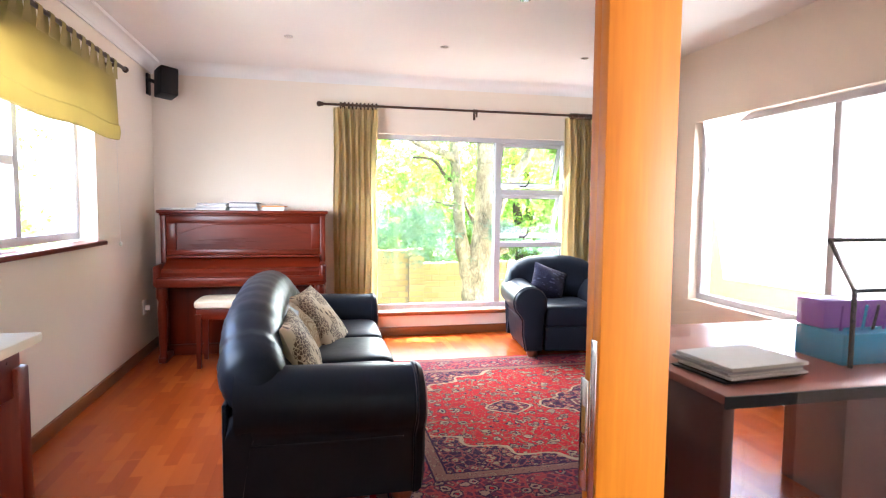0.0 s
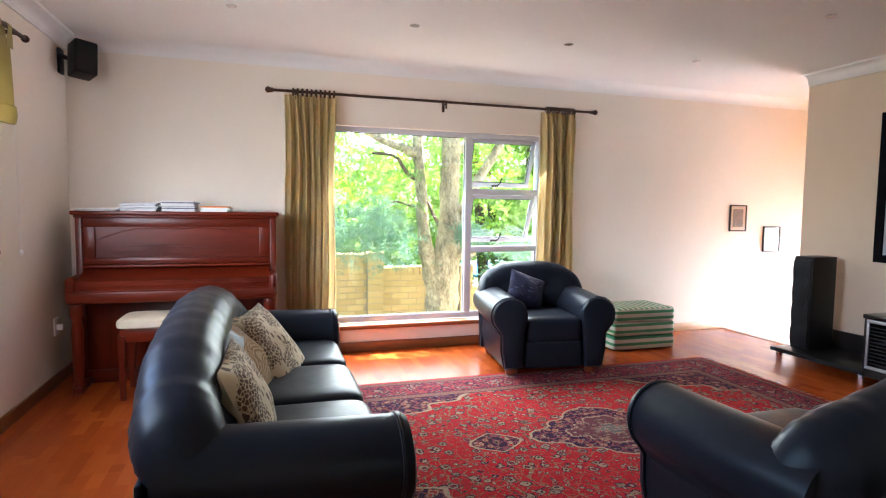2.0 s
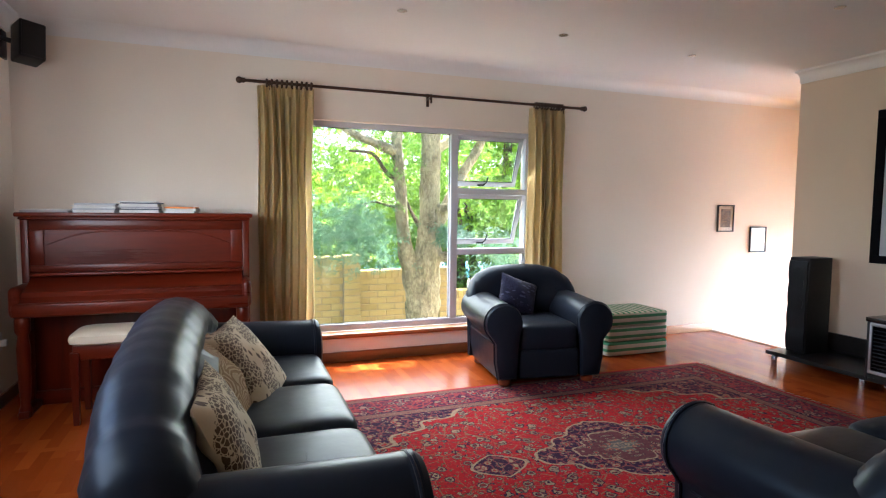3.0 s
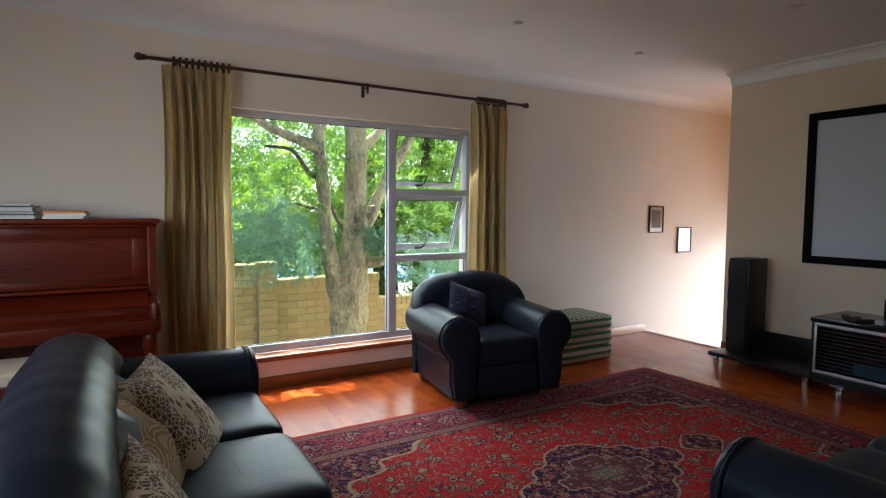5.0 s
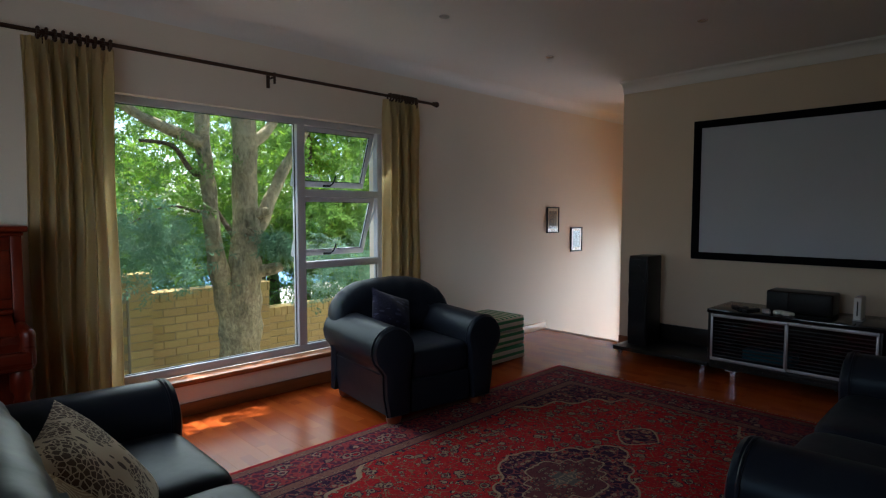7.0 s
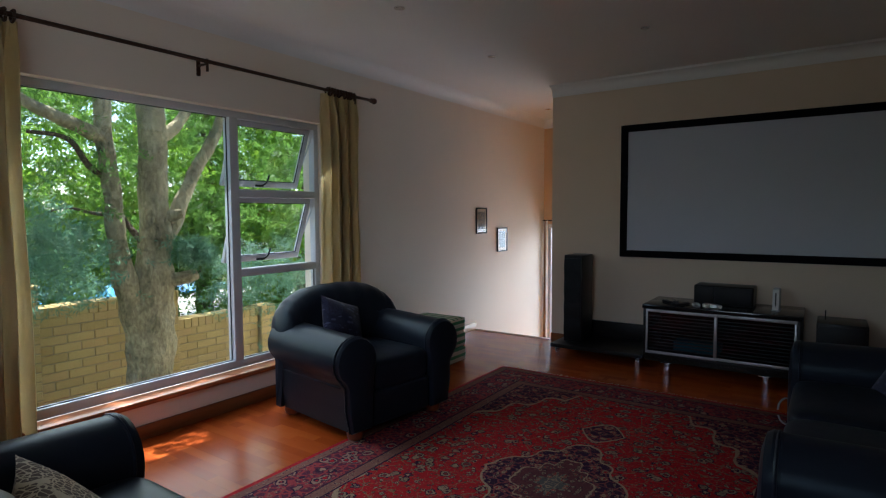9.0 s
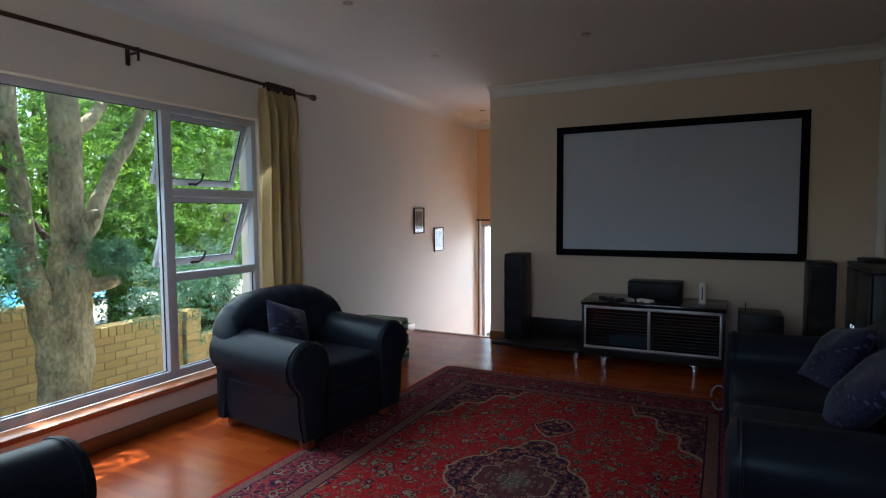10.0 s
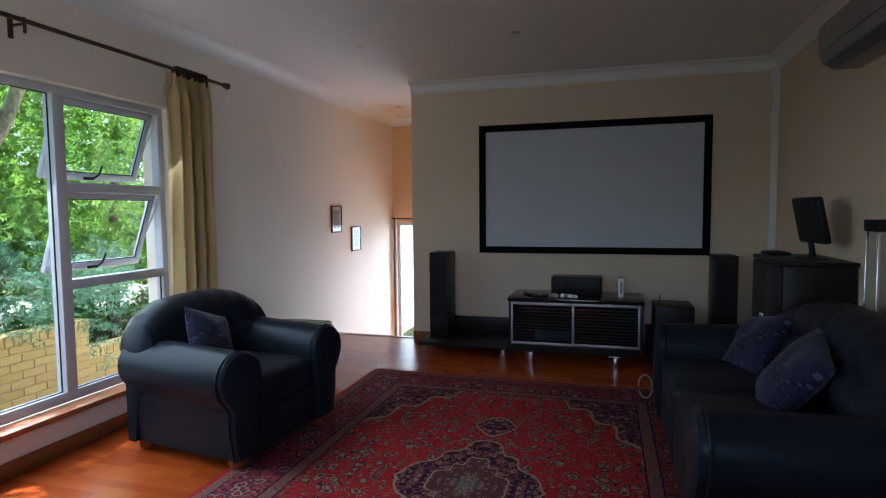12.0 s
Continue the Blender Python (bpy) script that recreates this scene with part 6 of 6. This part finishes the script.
for i, (bx, by, lean, r, h) in enumerate(((4.2, 10.6, -0.25, 0.10, 3.8), (5.1, 10.9, 0.15, 0.13, 4.2), (4.75, 11.2, -0.35, 0.09, 4.0), (7.3, 11.6, 0.2, 0.14, 4.0), (0.4, 11.0, 0.3, 0.09, 3.6), (-1.8, 12.0, -0.2, 0.12, 4.2), (8.8, 10.8, -0.2, 0.12, 4.2), (6.2, 9.8, 0.2, 0.08, 3.6), (10.5, 12.2, 0.1, 0.13, 4.6))):
    t = thing("background_tree", "slender garden tree with sunlit yellow-green leaves", "tree", bx, by, GZ, group="trees behind the garden wall")
    tree_limb("trunk", [(bx, by, GZ - 0.05, r * 1.2), (bx + lean * 0.3, by, 0.6, r), (bx + lean * 0.8, by, 1.8, r * 0.75), (bx + lean * 1.3, by, h, r * 0.4)], 20 + i, BARK_DARK, t)
    cl = scatter(19, 40 + i, (bx - 1.7, bx + 1.7), (by - 0.9, by + 1.0), (0.5, h + 0.5), (0.4, 0.65))
    leaves("crown", t, LEAF_FAR, cl, 60, 11, 0.085, 0.034, 60 + i, 0.2)

woods = new("far_woods")
woods.matrix_world = pose(4, 22, GZ)
tagged(woods, "dense sunlit garden greenery in the distance", "woods", kind="stuff")
leaves("foliage", woods, LEAF_FAR, scatter(120, 90, (-14, 34), (20, 27), (-0.4, 7.5), (0.9, 1.6)), 60, 9, 0.22, 0.10, 91, 0.4)
leaves("foliage", woods, LEAF_MID, scatter(110, 92, (-4, 14), (9.0, 11.5), (-0.4, 1.2), (0.3, 0.5)), 60, 10, 0.09, 0.03, 93, 0.2)
leaves("foliage", woods, LEAF_FAR, scatter(120, 96, (-3, 13), (9.2, 13.5), (0.6, 4.2), (0.4, 0.7)), 60, 10, 0.10, 0.036, 97, 0.22)
leaves("foliage", woods, LEAF_MID, scatter(60, 94, (12, 26), (-6, 14), (-1.5, 4.5), (0.7, 1.3)), 50, 9, 0.2, 0.08, 95, 0.35)

# Added emissive panel: whites out the stair window view and lights the stairwell.
k = Nodes("glowing_white_panel")
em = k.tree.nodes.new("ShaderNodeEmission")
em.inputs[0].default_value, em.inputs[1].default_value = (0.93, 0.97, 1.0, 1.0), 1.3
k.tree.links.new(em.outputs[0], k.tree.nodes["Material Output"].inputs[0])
single("backdrop", boxed(8.6, 8.65, 3.0, 7.8, ZLOW - 0.1, 2.3), k.mat, "added glowing white panel standing in for bright outdoors past the stair window", "backdrop", kind="structure", smooth=0)

# ---- floor planks ----
PLANK = plank_material()
bm = boxed(XL, 3.2, -3.0, YW, -0.14, -0.0065)
box(bm, 3.2, 5.0, 1.2, YW, -0.14, -0.0065)
floor = single("floor", bm, plain("floor_underlay", (0.08, 0.02, 0.008), 0.7), "orange-red laminate plank floor with a satin shine", "floor", kind="structure", smooth=0)
plank_meshes = {}


def plank(x0, x1, y0, y1):
    key = (round(x1 - x0, 3), round(y1 - y0, 3))
    if key not in plank_meshes:
        w, l = key
        plank_meshes[key] = mesh_of("plank", boxed(-w / 2 + 0.0002, w / 2 - 0.0002, -l / 2 + 0.0002, l / 2 - 0.0002, -0.006, 0.0), PLANK, 0)
    ob = new("plank", plank_meshes[key])
    ob.location = ((x0 + x1) / 2, (y0 + y1) / 2, 0)
    ob.parent = floor


row, x = 0, XL
while x < 5.02 - 1e-4:
    x1 = min(x + 0.19, 5.02)
    low = -3.0 if x < 3.2 else 1.23
    y = low
    cut = 1.28 * ((row * 0.37) % 1.0)
    while y < YW - 1e-4:
        y1 = min((y + 1.28) if y > low else low + max(0.2, cut), YW)
        plank(x, x1, y, y1)
        y = y1
    x, row = x1, row + 1
